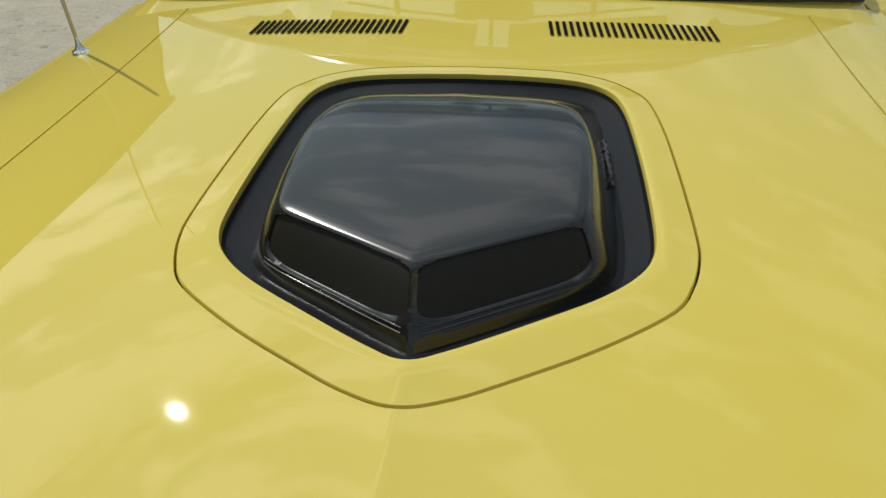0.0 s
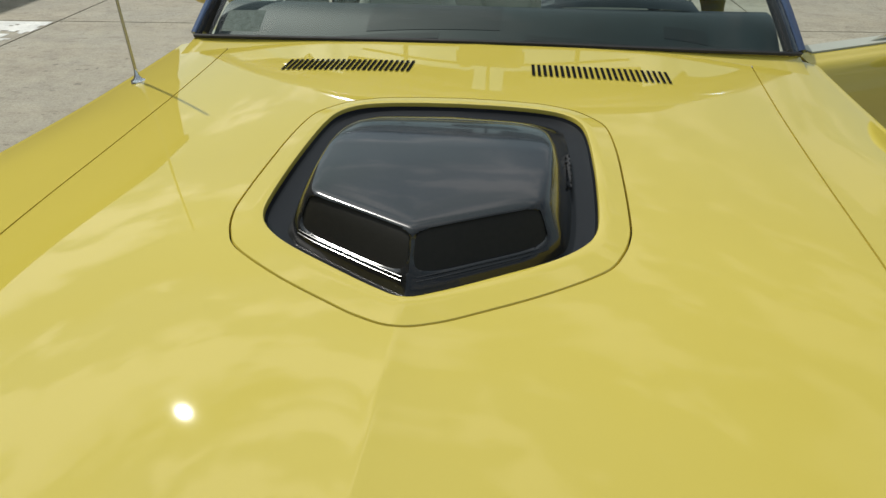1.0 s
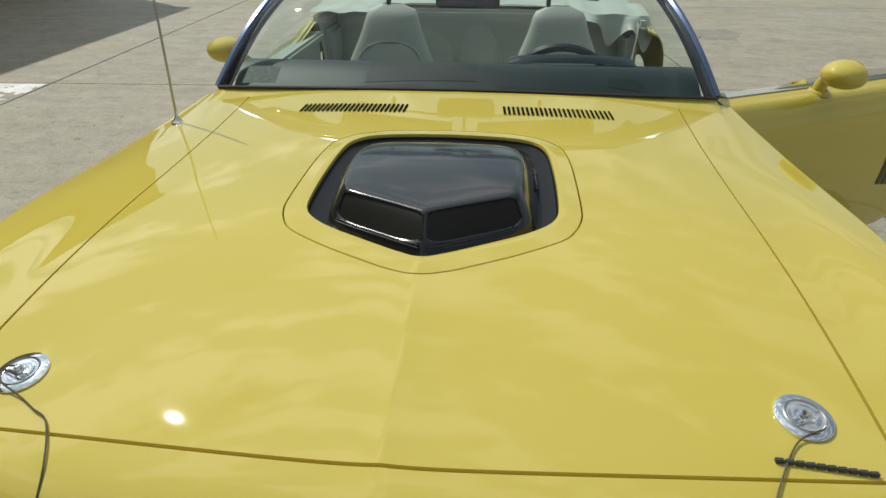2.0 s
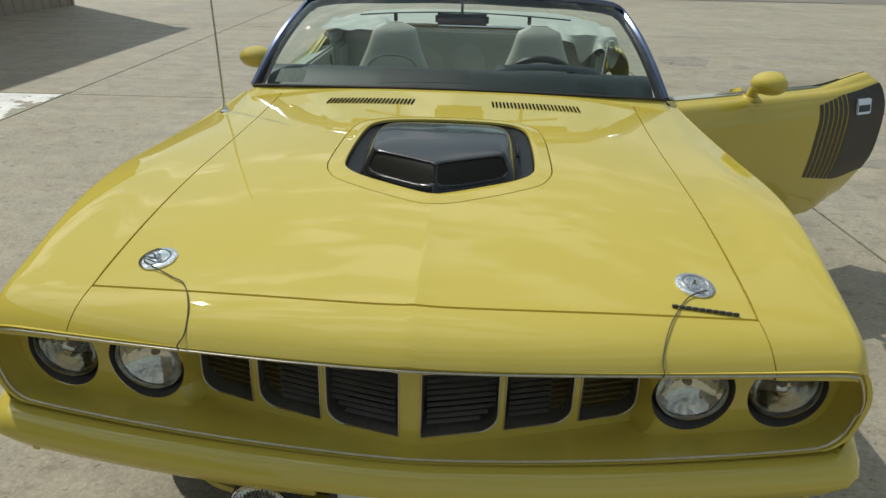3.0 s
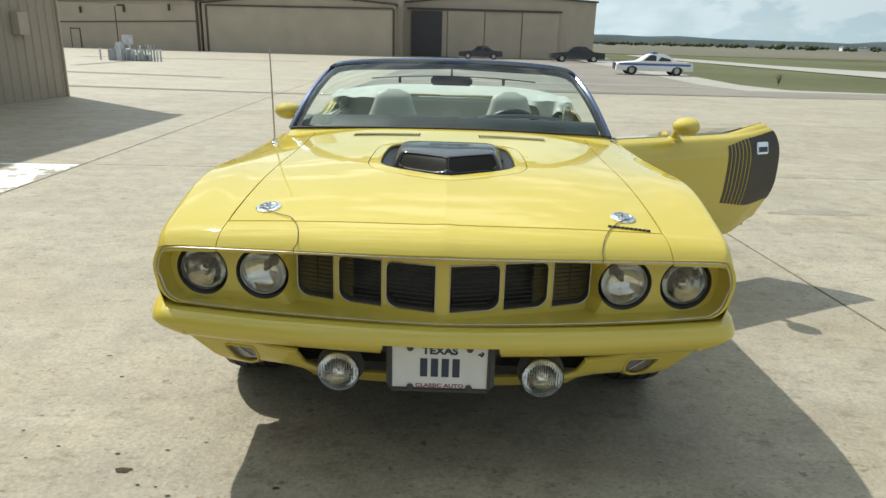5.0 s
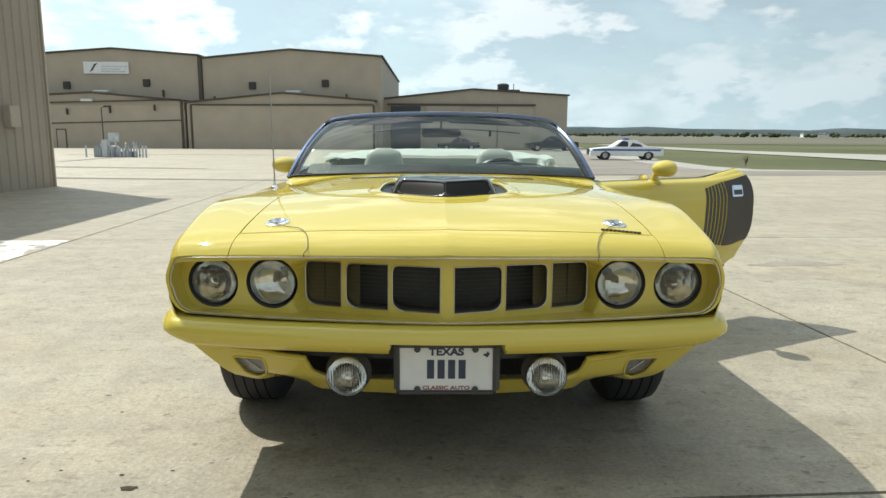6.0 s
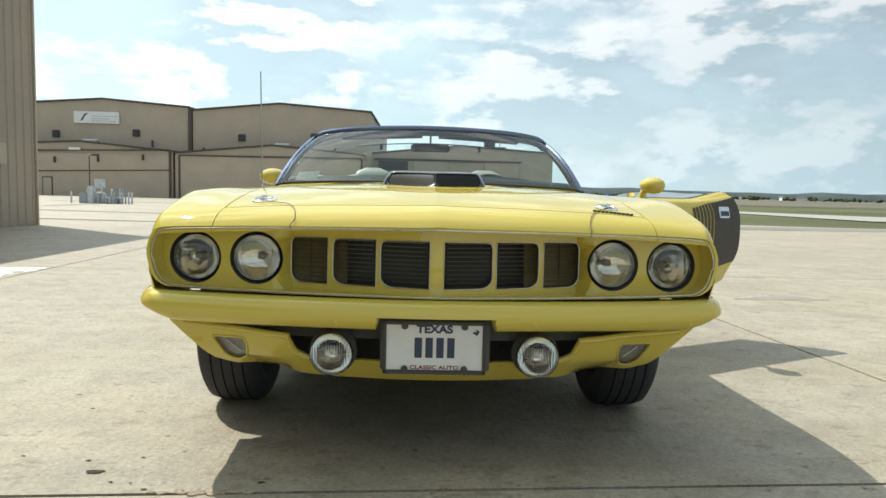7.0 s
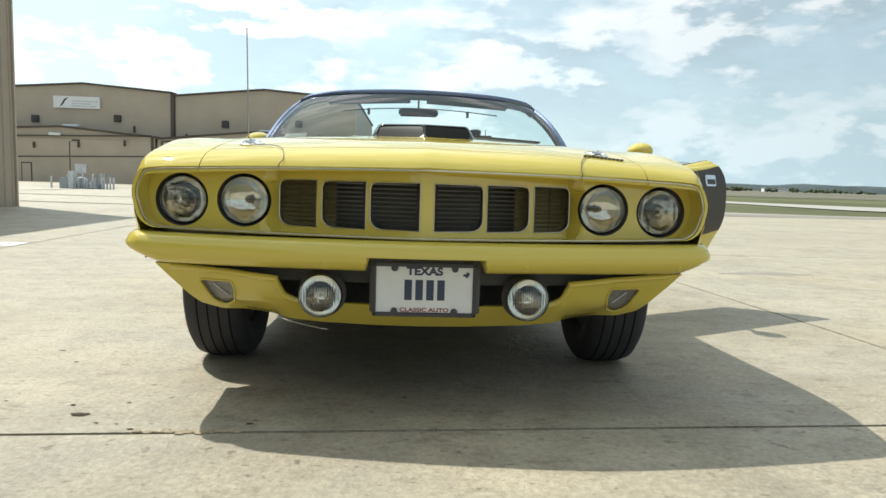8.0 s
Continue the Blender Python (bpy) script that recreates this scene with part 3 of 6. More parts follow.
bm = bmesh.new()
levels = [lambda th, t=t: sc_front(t, th) for t in SC_FINE] + [sc_in(k) for k in (0.975, 0.95, 0.92, 0.88, 0.82, 0.72, 0.55, 0.35, 0.15)]
rows = [[bm.verts.new(f(-math.pi / 2 + 2 * math.pi * j / SC_N)) for j in range(SC_N)] for f in levels]
for a, b in zip(rows, rows[1:]):
    for j in range(SC_N):
        bm.faces.new((a[j], a[(j + 1) % SC_N], b[(j + 1) % SC_N], b[j]))
bm.faces.new(rows[-1])
scoop = part("hood_scoop", bm, BLACK_PAINT, car, "gloss black shaker scoop with twin intakes")
for sgn in (-1, 1):
    # dark sheet near the face, painting the shade inside the intake
    part("intake_opening", sheet(lambda u, v: sc(0.055 + 0.80 * v)(-math.pi / 2 + sgn * radians(0.7 + 45.0 * u)) + Vector((0, 0.006, -0.0004)), 30, 16), MOUTH_SHADE, scoop, "matt dark sheet over the intake mouth, drawn as its inner shade")
    for t, rr in ((0.02, 0.0012), (0.075, 0.0008)):
        rim = [sc(t)(-math.pi / 2 + sgn * 2 * math.pi * (2.0 + 43 * u / 24) / SC_N) + Vector((0, -0.0008, 0.0008)) for u in range(25)]
        part("intake_lip", tube(rim, rr, 8), BLACK_PAINT, scoop)
    rnd = random.Random(5 + sgn)
    strip_pts = []
    for k in range(30):
        p = Vector((sgn * (0.2255 + rnd.uniform(-0.002, 0.002)), 0.855 + 0.125 * k / 29, 0))
        p.z = surf(p.x, p.y).z - 0.009
        strip_pts.append(p)
    lumps = [rnd.uniform(0.0016, 0.0048) for k in range(30)]
    part("rubber_gasket", tube(strip_pts, lambda t: lumps[round(t * 29)], 7), RUBBER, scoop, "lumpy black sealing rubber")


def x_seam(s):
    """Half width at which the nose panel meets the fender."""
    return HX0 + 0.004 + 0.012 * max(0.0, 1 - s / 0.107)


# nose panel between the hood and the lip
part("nose_panel", thicken(sheet(lambda u, v: (lambda x, s: Vector((x, Y(x, s), ztop(x, s))))((-1 + 2 * u) * (x_seam((hood_s((-1 + 2 * u) * HX0) - 0.006) * v ** 1.6) - 0.003), (hood_s((-1 + 2 * u) * HX0) - 0.006) * v ** 1.6), 72, 14), (0, 0.004, -0.012)), PAINT, car, "yellow nose panel ahead of the hood")


# fenders, doors and quarters: one cross-section along the car
def side_x(y):
    return 0.921 + 0.052 * sstep(-0.1, 0.9, y) - 0.021 * sstep(1.15, 1.8, y) - 0.03 * sstep(3.9, 4.7, y)


def arch(y):
    z = 0.27
    for c in (0.83, 3.57):
        d = 0.375 ** 2 - (y - c) ** 2
        if d > 0:
            z = max(z, 0.335 + math.sqrt(d))
    return z


def fender_pt(sgn, s, v, xin):
    """v from 0 at the inner seam to 1 at the bottom edge."""
    y0 = s - 0.06
    xs = side_x(y0) - 0.02 * math.exp(-s / 0.03)
    xk = xs - 0.05
    if v < 0.35:
        x = xin + (xk - xin) * v / 0.35
        return Vector((sgn * x, Y(x, s), ztop(x, s)))
    zk = ztop(xk, s)
    if v < 0.65:
        a = (v - 0.35) / 0.3 * math.pi / 2
        x, z = xk + 0.05 * math.sin(a) ** 0.9, zk - 0.12 * (1 - math.cos(a))
        return Vector((sgn * x, Y(min(x, xs), s), z))
    t = (v - 0.65) / 0.35
    yy = Y(xs, s)
    zb = max(arch(yy), 0.585 if s < 0.12 else 0.0)
    if 0.12 <= s < 0.58:
        zb = max(arch(yy), 0.50 - 0.05 * (s - 0.12))
    z0 = zk - 0.12
    z = z0 + (min(zb, z0 - 0.01) - z0) * t
    x = xs - 0.05 * max(0.0, (0.6 - z) / 0.33) ** 2 - 0.02 * t * math.exp(-s / 0.04)
    return Vector((sgn * x, yy, z))


for sgn in (-1, 1):
    def ff(u, v, sgn=sgn):
        s = 0.0 + 1.80 * (u ** 1.5)
        y = s - 0.06
        xin = hood_x(y) + 0.004 + 0.012 * max(0.0, 1 - s / 0.107) + 0.16 * sstep(1.67, 1.80, s)
        return fender_pt(sgn, s, v, xin)
    part("fender", thicken(sheet(ff, 110, 60), (0, 0, -0.012)), PAINT, car, "yellow front fender")

# ---- grille mouth ----
MOUTH_H = [(0, 0.804), (0.393, 0.8), (0.687, 0.792), (0.845, 0.784), (0.877, 0.768), (0.895, 0.72), (0.892, 0.685), (0.876, 0.635), (0.849, 0.61), (0.805, 0.601), (0.491, 0.594)]


def outline(h, last, n):
    pts = spline(h + [last], n, False)
    return pts + [(-x, z) for x, z in pts[-2:0:-1]]


MOUTH = outline(MOUTH_H, (0, 0.590), 90)
DEEP = 0.078


def at_lip(x, z, d):
    return Vector((x, ylip(x) + d - 0.012 * (0.79 - z) / 0.2, z))


def vee(x):
    """Each half of the grille panel leans back from the middle of the car, then steps out to the lamps."""
    return (-0.034 + 0.185 * abs(x)) * (1 - sstep(0.469, 0.487, abs(x)))


nm = len(MOUTH)
bm = bmesh.new()
ra = [[bm.verts.new(at_lip(x * k, z, d)) for x, z in MOUTH] for d, k in ((-0.001, 1.012), (0.0, 1.0), (0.03, 0.995))]
ra.append([bm.verts.new(at_lip(x * 0.985, z, DEEP + vee(x * 0.985) + 0.001)) for x, z in MOUTH])
for a, b in zip(ra, ra[1:]):
    for j in range(nm):
        bm.faces.new((a[j], a[(j + 1) % nm], b[(j + 1) % nm], b[j]))
part("grille_shroud", bm, PAINT, car, "yellow inner wall of the grille mouth")
part("grille_trim", tube([at_lip(x * 0.993, z - 0.006 if z > 0.69 else 0.69 + (z - 0.69) * 0.96, -0.001 if z > 0.69 else 0.005) for x, z in MOUTH], 0.0026, 6, True), RIM, car, "thin chrome strip round the grille mouth")

BAYS = [(0.022, 0.176), (0.189, 0.329), (0.345, 0.468)]
BZ0, BZ1 = 0.613, 0.760


def bay_outline(x0, x1, r=0.04):
    """Straight towards the middle of the car, rounded at the outer lower corner."""
    p = [(x0, BZ0), (x0, BZ1), (x1 - 0.02, BZ1 - 0.001), (x1 - 0.006, BZ1 - 0.006), (x1, BZ1 - 0.02), (x1, BZ0 + r * 0.9 + 0.004)]
    p += [(x1 - r + r * math.cos(a), BZ0 + r * 0.9 - r * 0.9 * math.sin(a)) for a in (0.3, 0.6, 0.9, 1.2, 1.5)]
    return p


LAMPS = [(0.571, 0.691), (0.772, 0.687)]
holes = []
for sgn in (-1, 1):
    for x0, x1 in BAYS:
        holes.append([(sgn * x, z) for x, z in bay_outline(x0, x1)])
    for lx, lz in LAMPS:
        holes.append([(sgn * lx + 0.0865 * math.cos(a * math.pi / 20), lz + 0.0835 * math.sin(a * math.pi / 20)) for a in range(40)])


def deep(x, z, d=0.0):
    return Vector((x, ylip(x * 0.985) + DEEP + vee(x) + d - 0.012 * (0.79 - z) / 0.2, z))


part("grille_panel", filled([(x * 0.985, z) for x, z in MOUTH], holes, lambda x, z: deep(x, z), 0.05, 3), PAINT, car, "yellow grille panel with six openings")
for sgn in (-1, 1):
    for x0, x1 in BAYS:
        o = [(sgn * x, z) for x, z in bay_outline(x0, x1)]
        bay = part("grille_bay", tube([deep(x, z, -0.0012) for x, z in o], 0.0022, 6, True), RIM, car, "thin rimmed grille opening with dark louvres")
        bm = bmesh.new()
        ro = [[bm.verts.new(deep(x, z, d)) for x, z in o] for d in (0.0, 0.085)]
        for j in range(len(o)):
            bm.faces.new((ro[0][j - 1], ro[0][j], ro[1][j], ro[1][j - 1]))
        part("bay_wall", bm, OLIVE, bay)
        for k in range(10):
            z = BZ0 + 0.016 + k * 0.0138
            xi, xe = x0 + 0.010, x1 - 0.006 - 0.03 * max(0, 1 - k / 2.0)
            # the outer slats take the shaded copy of the yellow
            cuts = [(xi, xe, LOUVRE)] if x1 < 0.3 else [(xi, 0.284, LOUVRE), (0.286, xe, SHADED_YELLOW)] if x0 < 0.28 else [(xi, xe, SHADED_YELLOW)]
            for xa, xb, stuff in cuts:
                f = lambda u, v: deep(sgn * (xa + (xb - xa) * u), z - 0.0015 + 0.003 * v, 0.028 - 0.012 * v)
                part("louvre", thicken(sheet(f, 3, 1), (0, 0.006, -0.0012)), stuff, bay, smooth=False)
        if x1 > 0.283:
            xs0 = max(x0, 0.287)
            # yellow panel, its shade put into the colour
            part("bay_panel", sheet(lambda u, v: deep(sgn * (xs0 + (x1 + 0.004 - xs0) * u), BZ0 - 0.004 + (BZ1 - BZ0 + 0.008) * v, 0.045), 4, 4), SHADED_YELLOW, bay)
            if x0 > 0.3:
                part("panel_seam", boxed(sgn * 0.408 - 0.0012, sgn * 0.408 + 0.0012, deep(0.408, 0.69, 0.040).y, deep(0.408, 0.69, 0.046).y, BZ0, BZ1), DARK, bay)
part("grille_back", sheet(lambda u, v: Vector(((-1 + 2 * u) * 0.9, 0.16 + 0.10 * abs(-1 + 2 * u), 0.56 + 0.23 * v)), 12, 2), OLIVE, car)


def lamp(x, y, z, r, parent, name, label, flutes=0, wide=1.29, dish=0.045, mirror=None):
    m = pose(x, y, z, 90, 0, 0)
    body = part(name, lathe([(r * wide, -0.004), (r * wide * 0.985, -0.03), (r * 1.2, -0.055), (r * 1.06, -0.05), (r * 1.04, -0.075), (r * 0.4, -0.1), (0, -0.1)], 40, m), DARK, parent, label)
    part("rim", lathe([(r * 0.985, -0.013), (r * 0.99, -0.003), (r * 1.02, 0.001), (r * 1.06, -0.003), (r * 1.075, -0.012), (r * 1.08, -0.022), (r * 1.06, -0.03)], 48, m), CHROME if flutes > 12 else LAMP_RING, body)
    part("reflector", lathe([(r * q, -0.014 - dish * (1 - q * q)) for q in (1, 0.9, 0.8, 0.7, 0.6, 0.5, 0.4, 0.3, 0.2, 0.1, 0)], 48, m), mirror or TONED_REFLECT, body)
    part("bulb_cap", lathe([(0, -0.030), (r * 0.09, -0.031), (r * 0.11, -0.036), (r * 0.1, -0.06)], 16, m), STEEL if flutes > 12 else SHADED_YELLOW, body)
    n = 140 if flutes > 12 else 48

    def face(a, b, back):
        """The lens, ribbed on its inner side."""
        px, pz = a * 2 - 1, b * 2 - 1
        q, w = px * math.sqrt(max(0, 1 - pz * pz / 2)), pz * math.sqrt(max(0, 1 - px * px / 2))
        d = 0.007 * (1 - q * q - w * w) - 0.012
        if back:
            d -= 0.003 + ((0.0014 if flutes > 12 else 0.0013 * (0.35 + 0.65 * (abs(w) < 0.55))) * abs(math.sin(q * flutes)) if flutes else 0.0004 * math.sin(q * 24) * (1 if w < 0.2 else 0.2))
        return m @ Vector((r * q, r * w, d))
    bm = sheet(lambda a, b: face(a, b, False), n, 20)
    sheet(lambda a, b: face(1 - a, b, True), n, 20, bm)
    part("lens", bm, LENS, body, "clear ribbed glass lens", True, 70)
    return body


for sgn in (-1, 1):
    for lx, lz in LAMPS:
        hl = lamp(sgn * lx, ylip(lx) + DEEP + 0.005, lz, 0.071, car, "headlight", "round sealed headlight in a dark recess", 9.0, 1.18, 0.037)

        def collar(u, v):
            c, q = math.cos(2 * math.pi * u), math.sin(2 * math.pi * u)
            front = deep(sgn * lx + 0.0866 * c, lz + 0.0836 * q, 0.0008)
            back = Vector((sgn * lx + 0.0795 * c, ylip(lx) + DEEP + 0.036, lz + 0.0795 * q))
            return front.lerp(back, v)
        # dark colour gives the collar the shade of the lamp recess
        part("recess_collar", sheet(collar, 48, 4, close_u=True), DARK, hl, "headlight collar coloured dark for the shade of its recess")

# ---- bumper ----
def bump_path(t):
    """t from -1 to 1 along the bumper: plan point and outward direction."""
    a = abs(t)
    if a < 0.86:
        x = 0.885 * a / 0.86
        p = Vector((x, ylip(x) - 0.04, 0))
    else:
        q = (a - 0.86) / 0.14
        y0 = ylip(0.885) - 0.04
        p = Vector((0.885 + 0.058 * math.sin(min(1, q * 2.2) * math.pi / 2), y0 + 0.06 * (1 - math.cos(min(1, q * 2.2) * math.pi / 2)) + 0.30 * q, 0))
    return Vector((math.copysign(p.x, t), p.y, 0))


BPROF = [(-0.075, 0.578), (-0.03, 0.587), (-0.006, 0.583), (0.008, 0.572), (0.018, 0.552), (0.018, 0.538), (0.010, 0.517), (-0.004, 0.502), (-0.022, 0.494), (-0.065, 0.497)]
ts = sorted(set([-1 + 2 * i / 120 for i in range(121)] + [sg * q for sg in (-1, 1) for q in (0.1615, 0.166, 0.172, 0.178, 0.183)]))
bm = bmesh.new()
rows = []
for t in ts:
    p, e = bump_path(t), 0.002
    d = (bump_path(min(1, t + e)) - bump_path(max(-1, t - e))).normalized()
    o = Vector((d.y, -d.x, 0))
    cut = 0.052 * (1 - sstep(0.163, 0.182, abs(t)))
    ends = 1 - 0.25 * sstep(0.9, 1.0, abs(t))
    row = []
    for dd, z in BPROF:
        low = 1 - 0.8 * sstep(0.78, 0.92, abs(t)) if z < 0.545 else ends
        zz = 0.548 + (z - 0.548) * low + 0.004 * sstep(0.5, 1, abs(t))
        if z < 0.53:
            zz = max(zz, 0.482 + cut + (z - 0.482) * 0.3 if cut > 0 else zz)
        row.append(bm.verts.new((p.x + o.x * dd, p.y + o.y * dd, zz)))
    rows.append(row)
for a, b in zip(rows, rows[1:]):
    for j in range(len(BPROF) - 1):
        bm.faces.new((a[j], b[j], b[j + 1], a[j + 1]))
bm.faces.new(rows[0])
bm.faces.new(rows[-1][::-1])
part("front_bumper", bm, PAINT, car, "body-coloured yellow front bumper notched for the plate")
for sgn in (-1, 1):
    for bx in (0.30, 0.80):
        part("bumper_bolt", lathe([(0.008, 0), (0.007, 0.002), (0, 0.003)], 12, pose(sgn * bx, ylip(bx) - 0.0485, 0.517, 115, 0, 0)), PAINT, car)

# added dark backing: closes see-through gaps and gives the bumper slot its shade
part("gap_backing", sheet(lambda u, v: (lambda x: Vector((x, ylip(x) + 0.03 + 0.07 * (1 - sstep(0.3, 0.6, v)), 0.44 + (0.133 + 0.018 * abs(x)) * v)))((-1 + 2 * u) * (0.895 - 0.095 * (1 - sstep(0.3, 0.7, v)))), 40, 8), DARK, car)

# ---- valance ----
VAL = [(0.852, 0.486), (0.811, 0.440), (0.759, 0.386), (0.726, 0.350), (0.67, 0.331), (0.63, 0.327), (0.585, 0.314), (0.49, 0.307), (0.33, 0.293), (0.15, 0.287)]
VTOP = [(0, 0.372), (0.2, 0.375), (0.345, 0.378), (0.40, 0.385), (0.44, 0.404), (0.455, 0.435), (0.462, 0.452), (0.484, 0.460), (0.80, 0.484)]


def val(x, z, d=0.0):
    ax = abs(x)
    tuck = 0.75 + 1.0 * sstep(0.42, 0.54, ax) * (1 - sstep(0.585, 0.65, ax))
    return Vector((x, ylip(x) + 0.030 + 0.02 * sstep(0.52, 0.62, ax) + 0.45 * (0.468 - z) + tuck * max(0.0, 0.379 - z) + d, z))


half = VAL[::-1] + VTOP[:0:-1]
full = [(-x, z) for x, z in half[::-1]] + [(0, 0.286)] + half + [(0, 0.372)]
TS = [(0.712, 0.434), (0.66, 0.4355), (0.62, 0.435), (0.609, 0.428), (0.603, 0.40), (0.610, 0.369), (0.627, 0.353), (0.65, 0.348), (0.676, 0.364), (0.70, 0.404)]
part("front_valance", thicken(filled(full, [[(sg * x, z) for x, z in TS] for sg in (-1, 1)], val, 0.04, 3), (0, 0.014, 0.002)), PAINT, car, "yellow lower valance below the bumper")
for sgn in (-1, 1):
    o = [(sgn * x, z) for x, z in TS]
    ts_ob = part("turn_signal", filled(o, [], lambda x, z: val(x, z, 0.012), 0.03, 2), AMBER, car, "smoked turn signal lens in the valance")
    # added pale rod, stands in for the diagonal reflection on the lens
    part("lens_glint", tube([val(sgn * x, z, 0.009) for x, z in ((0.628, 0.383), (0.672, 0.421))], 0.0022, 6), CHALK, ts_ob, "pale rod drawn as the diagonal glint of the lens")
    part("signal_rim", tube([val(x, z, -0.001) for x, z in spline(o, 40)], 0.004, 6, True), PAINT, ts_ob)
    fl = lamp(sgn * 0.318, -0.045, 0.411, 0.062, car, "fog_lamp", "round chrome-rimmed fog lamp under the bumper", 26.0, 1.09, 0.034, REFLECT)
    part("housing", lathe([(0.066, -0.028), (0.068, -0.04), (0.055, -0.08), (0.03, -0.10), (0, -0.104)], 32, pose(sgn * 0.318, -0.045, 0.411, 90, 0, 0)), CHROME, fl)
    part("bracket", boxed(sgn * 0.318 - 0.012, sgn * 0.318 + 0.012, 0.03, 0.12, 0.372, 0.40, 0.003), DARK, fl)
    part("marker_wire", tube([(sgn * 0.318, 0.05, 0.42), (sgn * 0.36, 0.06, 0.44), (sgn * 0.40, 0.08, 0.47)], 0.004, 6), RUBBER, fl)

for sgn in (-1, 1):
    part("rolled_edge", tube([val(sgn * x, z - 0.004, -0.004) for x, z in spline(VTOP[2:], 30, False)], 0.010, 8), PAINT, car)

# ---- number plate ----
pl = part("licence_plate", boxed(-0.151, 0.147, -0.040, -0.036, 0.361, 0.508, 0.001), PLATE, car, "white plate in a black frame with dark blue marks", smooth=False)
fr = bmesh.new()
for a in ((-0.161, -0.150, 0.352, 0.517), (0.146, 0.157, 0.352, 0.517), (-0.161, 0.157, 0.352, 0.365), (-0.161, 0.157, 0.506, 0.518)):
    box(fr, a[0], a[1], -0.047, -0.034, a[2], a[3], 0.003)
for x in (-0.094, 0.09):
    for z in (0.502, 0.369):
        lathe([(0.011, 0), (0.010, 0.004), (0, 0.005)], 10, pose(x, -0.045, z, 90, 0, 0), fr)
part("plate_frame", fr, DECAL, pl, "black plastic plate frame")
part("plate_bracket", boxed(-0.17, 0.17, -0.030, 0.0, 0.36, 0.53, 0.004), DARK, car)


def word(text, size, x, z, y, material, parent, width=None, bold=0.0014):
    cu = bpy.data.curves.new("lettering", "FONT")
    cu.body, cu.size, cu.align_x, cu.align_y, cu.extrude, cu.offset = text, size, "CENTER", "CENTER", 0.0006, bold
    tmp = bpy.data.objects.new("lettering", cu)
    scene.collection.objects.link(tmp)
    dg = bpy.context.evaluated_depsgraph_get()
    me = bpy.data.meshes.new_from_object(tmp.evaluated_get(dg))
    bpy.data.objects.remove(tmp)
    k = 1.0
    xs = [v.co.x for v in me.vertices]
    if width:
        k = width / (max(xs) - min(xs))
    for v in me.vertices:
        v.co = Vector((x + v.co.x * k, y - v.co.z, z + v.co.y))
    me.materials.append(material)
    ob = new("lettering", me)
    ob.parent = parent
    return ob


word("TEXAS", 0.033, -0.002, 0.4915, -0.0408, INK, pl, 0.112)
word("CLASSIC AUTO", 0.017, -0.002, 0.3725, -0.0408, REDINK, pl, 0.15, 0.0004)
for k in range(4):
    x = -0.052 + k * 0.0335
    part("plate_bar", boxed(x - 0.0115, x + 0.0115, -0.0412, -0.0398, 0.403, 0.466, 0.0006), INK, pl)
bm = bmesh.new()
o = [(0.118, 0.487), (0.126, 0.487), (0.126, 0.494), (0.136, 0.489), (0.134, 0.481), (0.127, 0.473), (0.122, 0.479), (0.114, 0.481)]
bm.faces.new([bm.verts.new((x, -0.0406, z)) for x, z in o])
part("emblem", bm, INK, pl)

# ---- dark inside of the nose, underbody ----
part("radiator_support", boxed(-0.62, 0.62, 0.20, 0.25, 0.34, 0.80, 0.01), DARK, car)
part("inner_apron", boxed(-0.6, 0.6, 0.19, 0.24, 0.33, 0.57, 0.005), DARK, car)
part("underbody", boxed(-0.62, 0.62, 1.3, 4.5, 0.27, 0.32, 0.02), DARK, car)
part("engine_bay_floor", sheet(lambda u, v: Vector(((-1 + 2 * u) * 0.72, 0.2 + 1.5 * v, ztop((-1 + 2 * u) * 0.72, 0.26 + 1.5 * v) - 0.06)), 12, 12), DARK, car)
part("firewall", boxed(-0.85, 0.85, 1.72, 1.76, 0.27, 0.88, 0.01), DARK, car)


# ---- wheels ----
def wheel(x, y, turn):
    sg = 1 if x > 0 else -1
    m = pose(x, y, 0.335 + gz(y), 0, 90 * sg, turn)
    w = 0.114
    tyre = part("wheel", lathe([(0, -w * 0.62), (0.19, -w * 0.66), (0.2, -w * 0.8), (0.25, -w), (0.30, -w), (0.325, -w * 0.85), (0.335, -w * 0.55), (0.335, w * 0.55), (0.325, w * 0.85), (0.30, w), (0.25, w), (0.2, w * 0.8)], 56, m), RUBBER, car, "black road tyre on a steel rim")
    part("rim", lathe([(0.2, w * 0.8), (0.19, w * 0.6), (0.17, w * 0.2), (0.1, w * 0.3), (0.06, w * 0.6), (0, w * 0.62)], 32, m), STEEL, tyre)
    # raised black rings: the shade of the tread grooves is only coloured on
    for k in (-0.6, -0.25, 0.1, 0.45):
        part("tread_groove", lathe([(0.3362, w * k), (0.3364, w * k + 0.002), (0.3364, w * k + 0.004), (0.3362, w * k + 0.0055)], 56, m), RECESS_SHADE, tyre)
    return tyre


for wx, wy in ((-0.80, 0.83), (0.80, 0.83), (-0.775, 3.57), (0.775, 3.57)):
    wheel(wx, wy, 0)

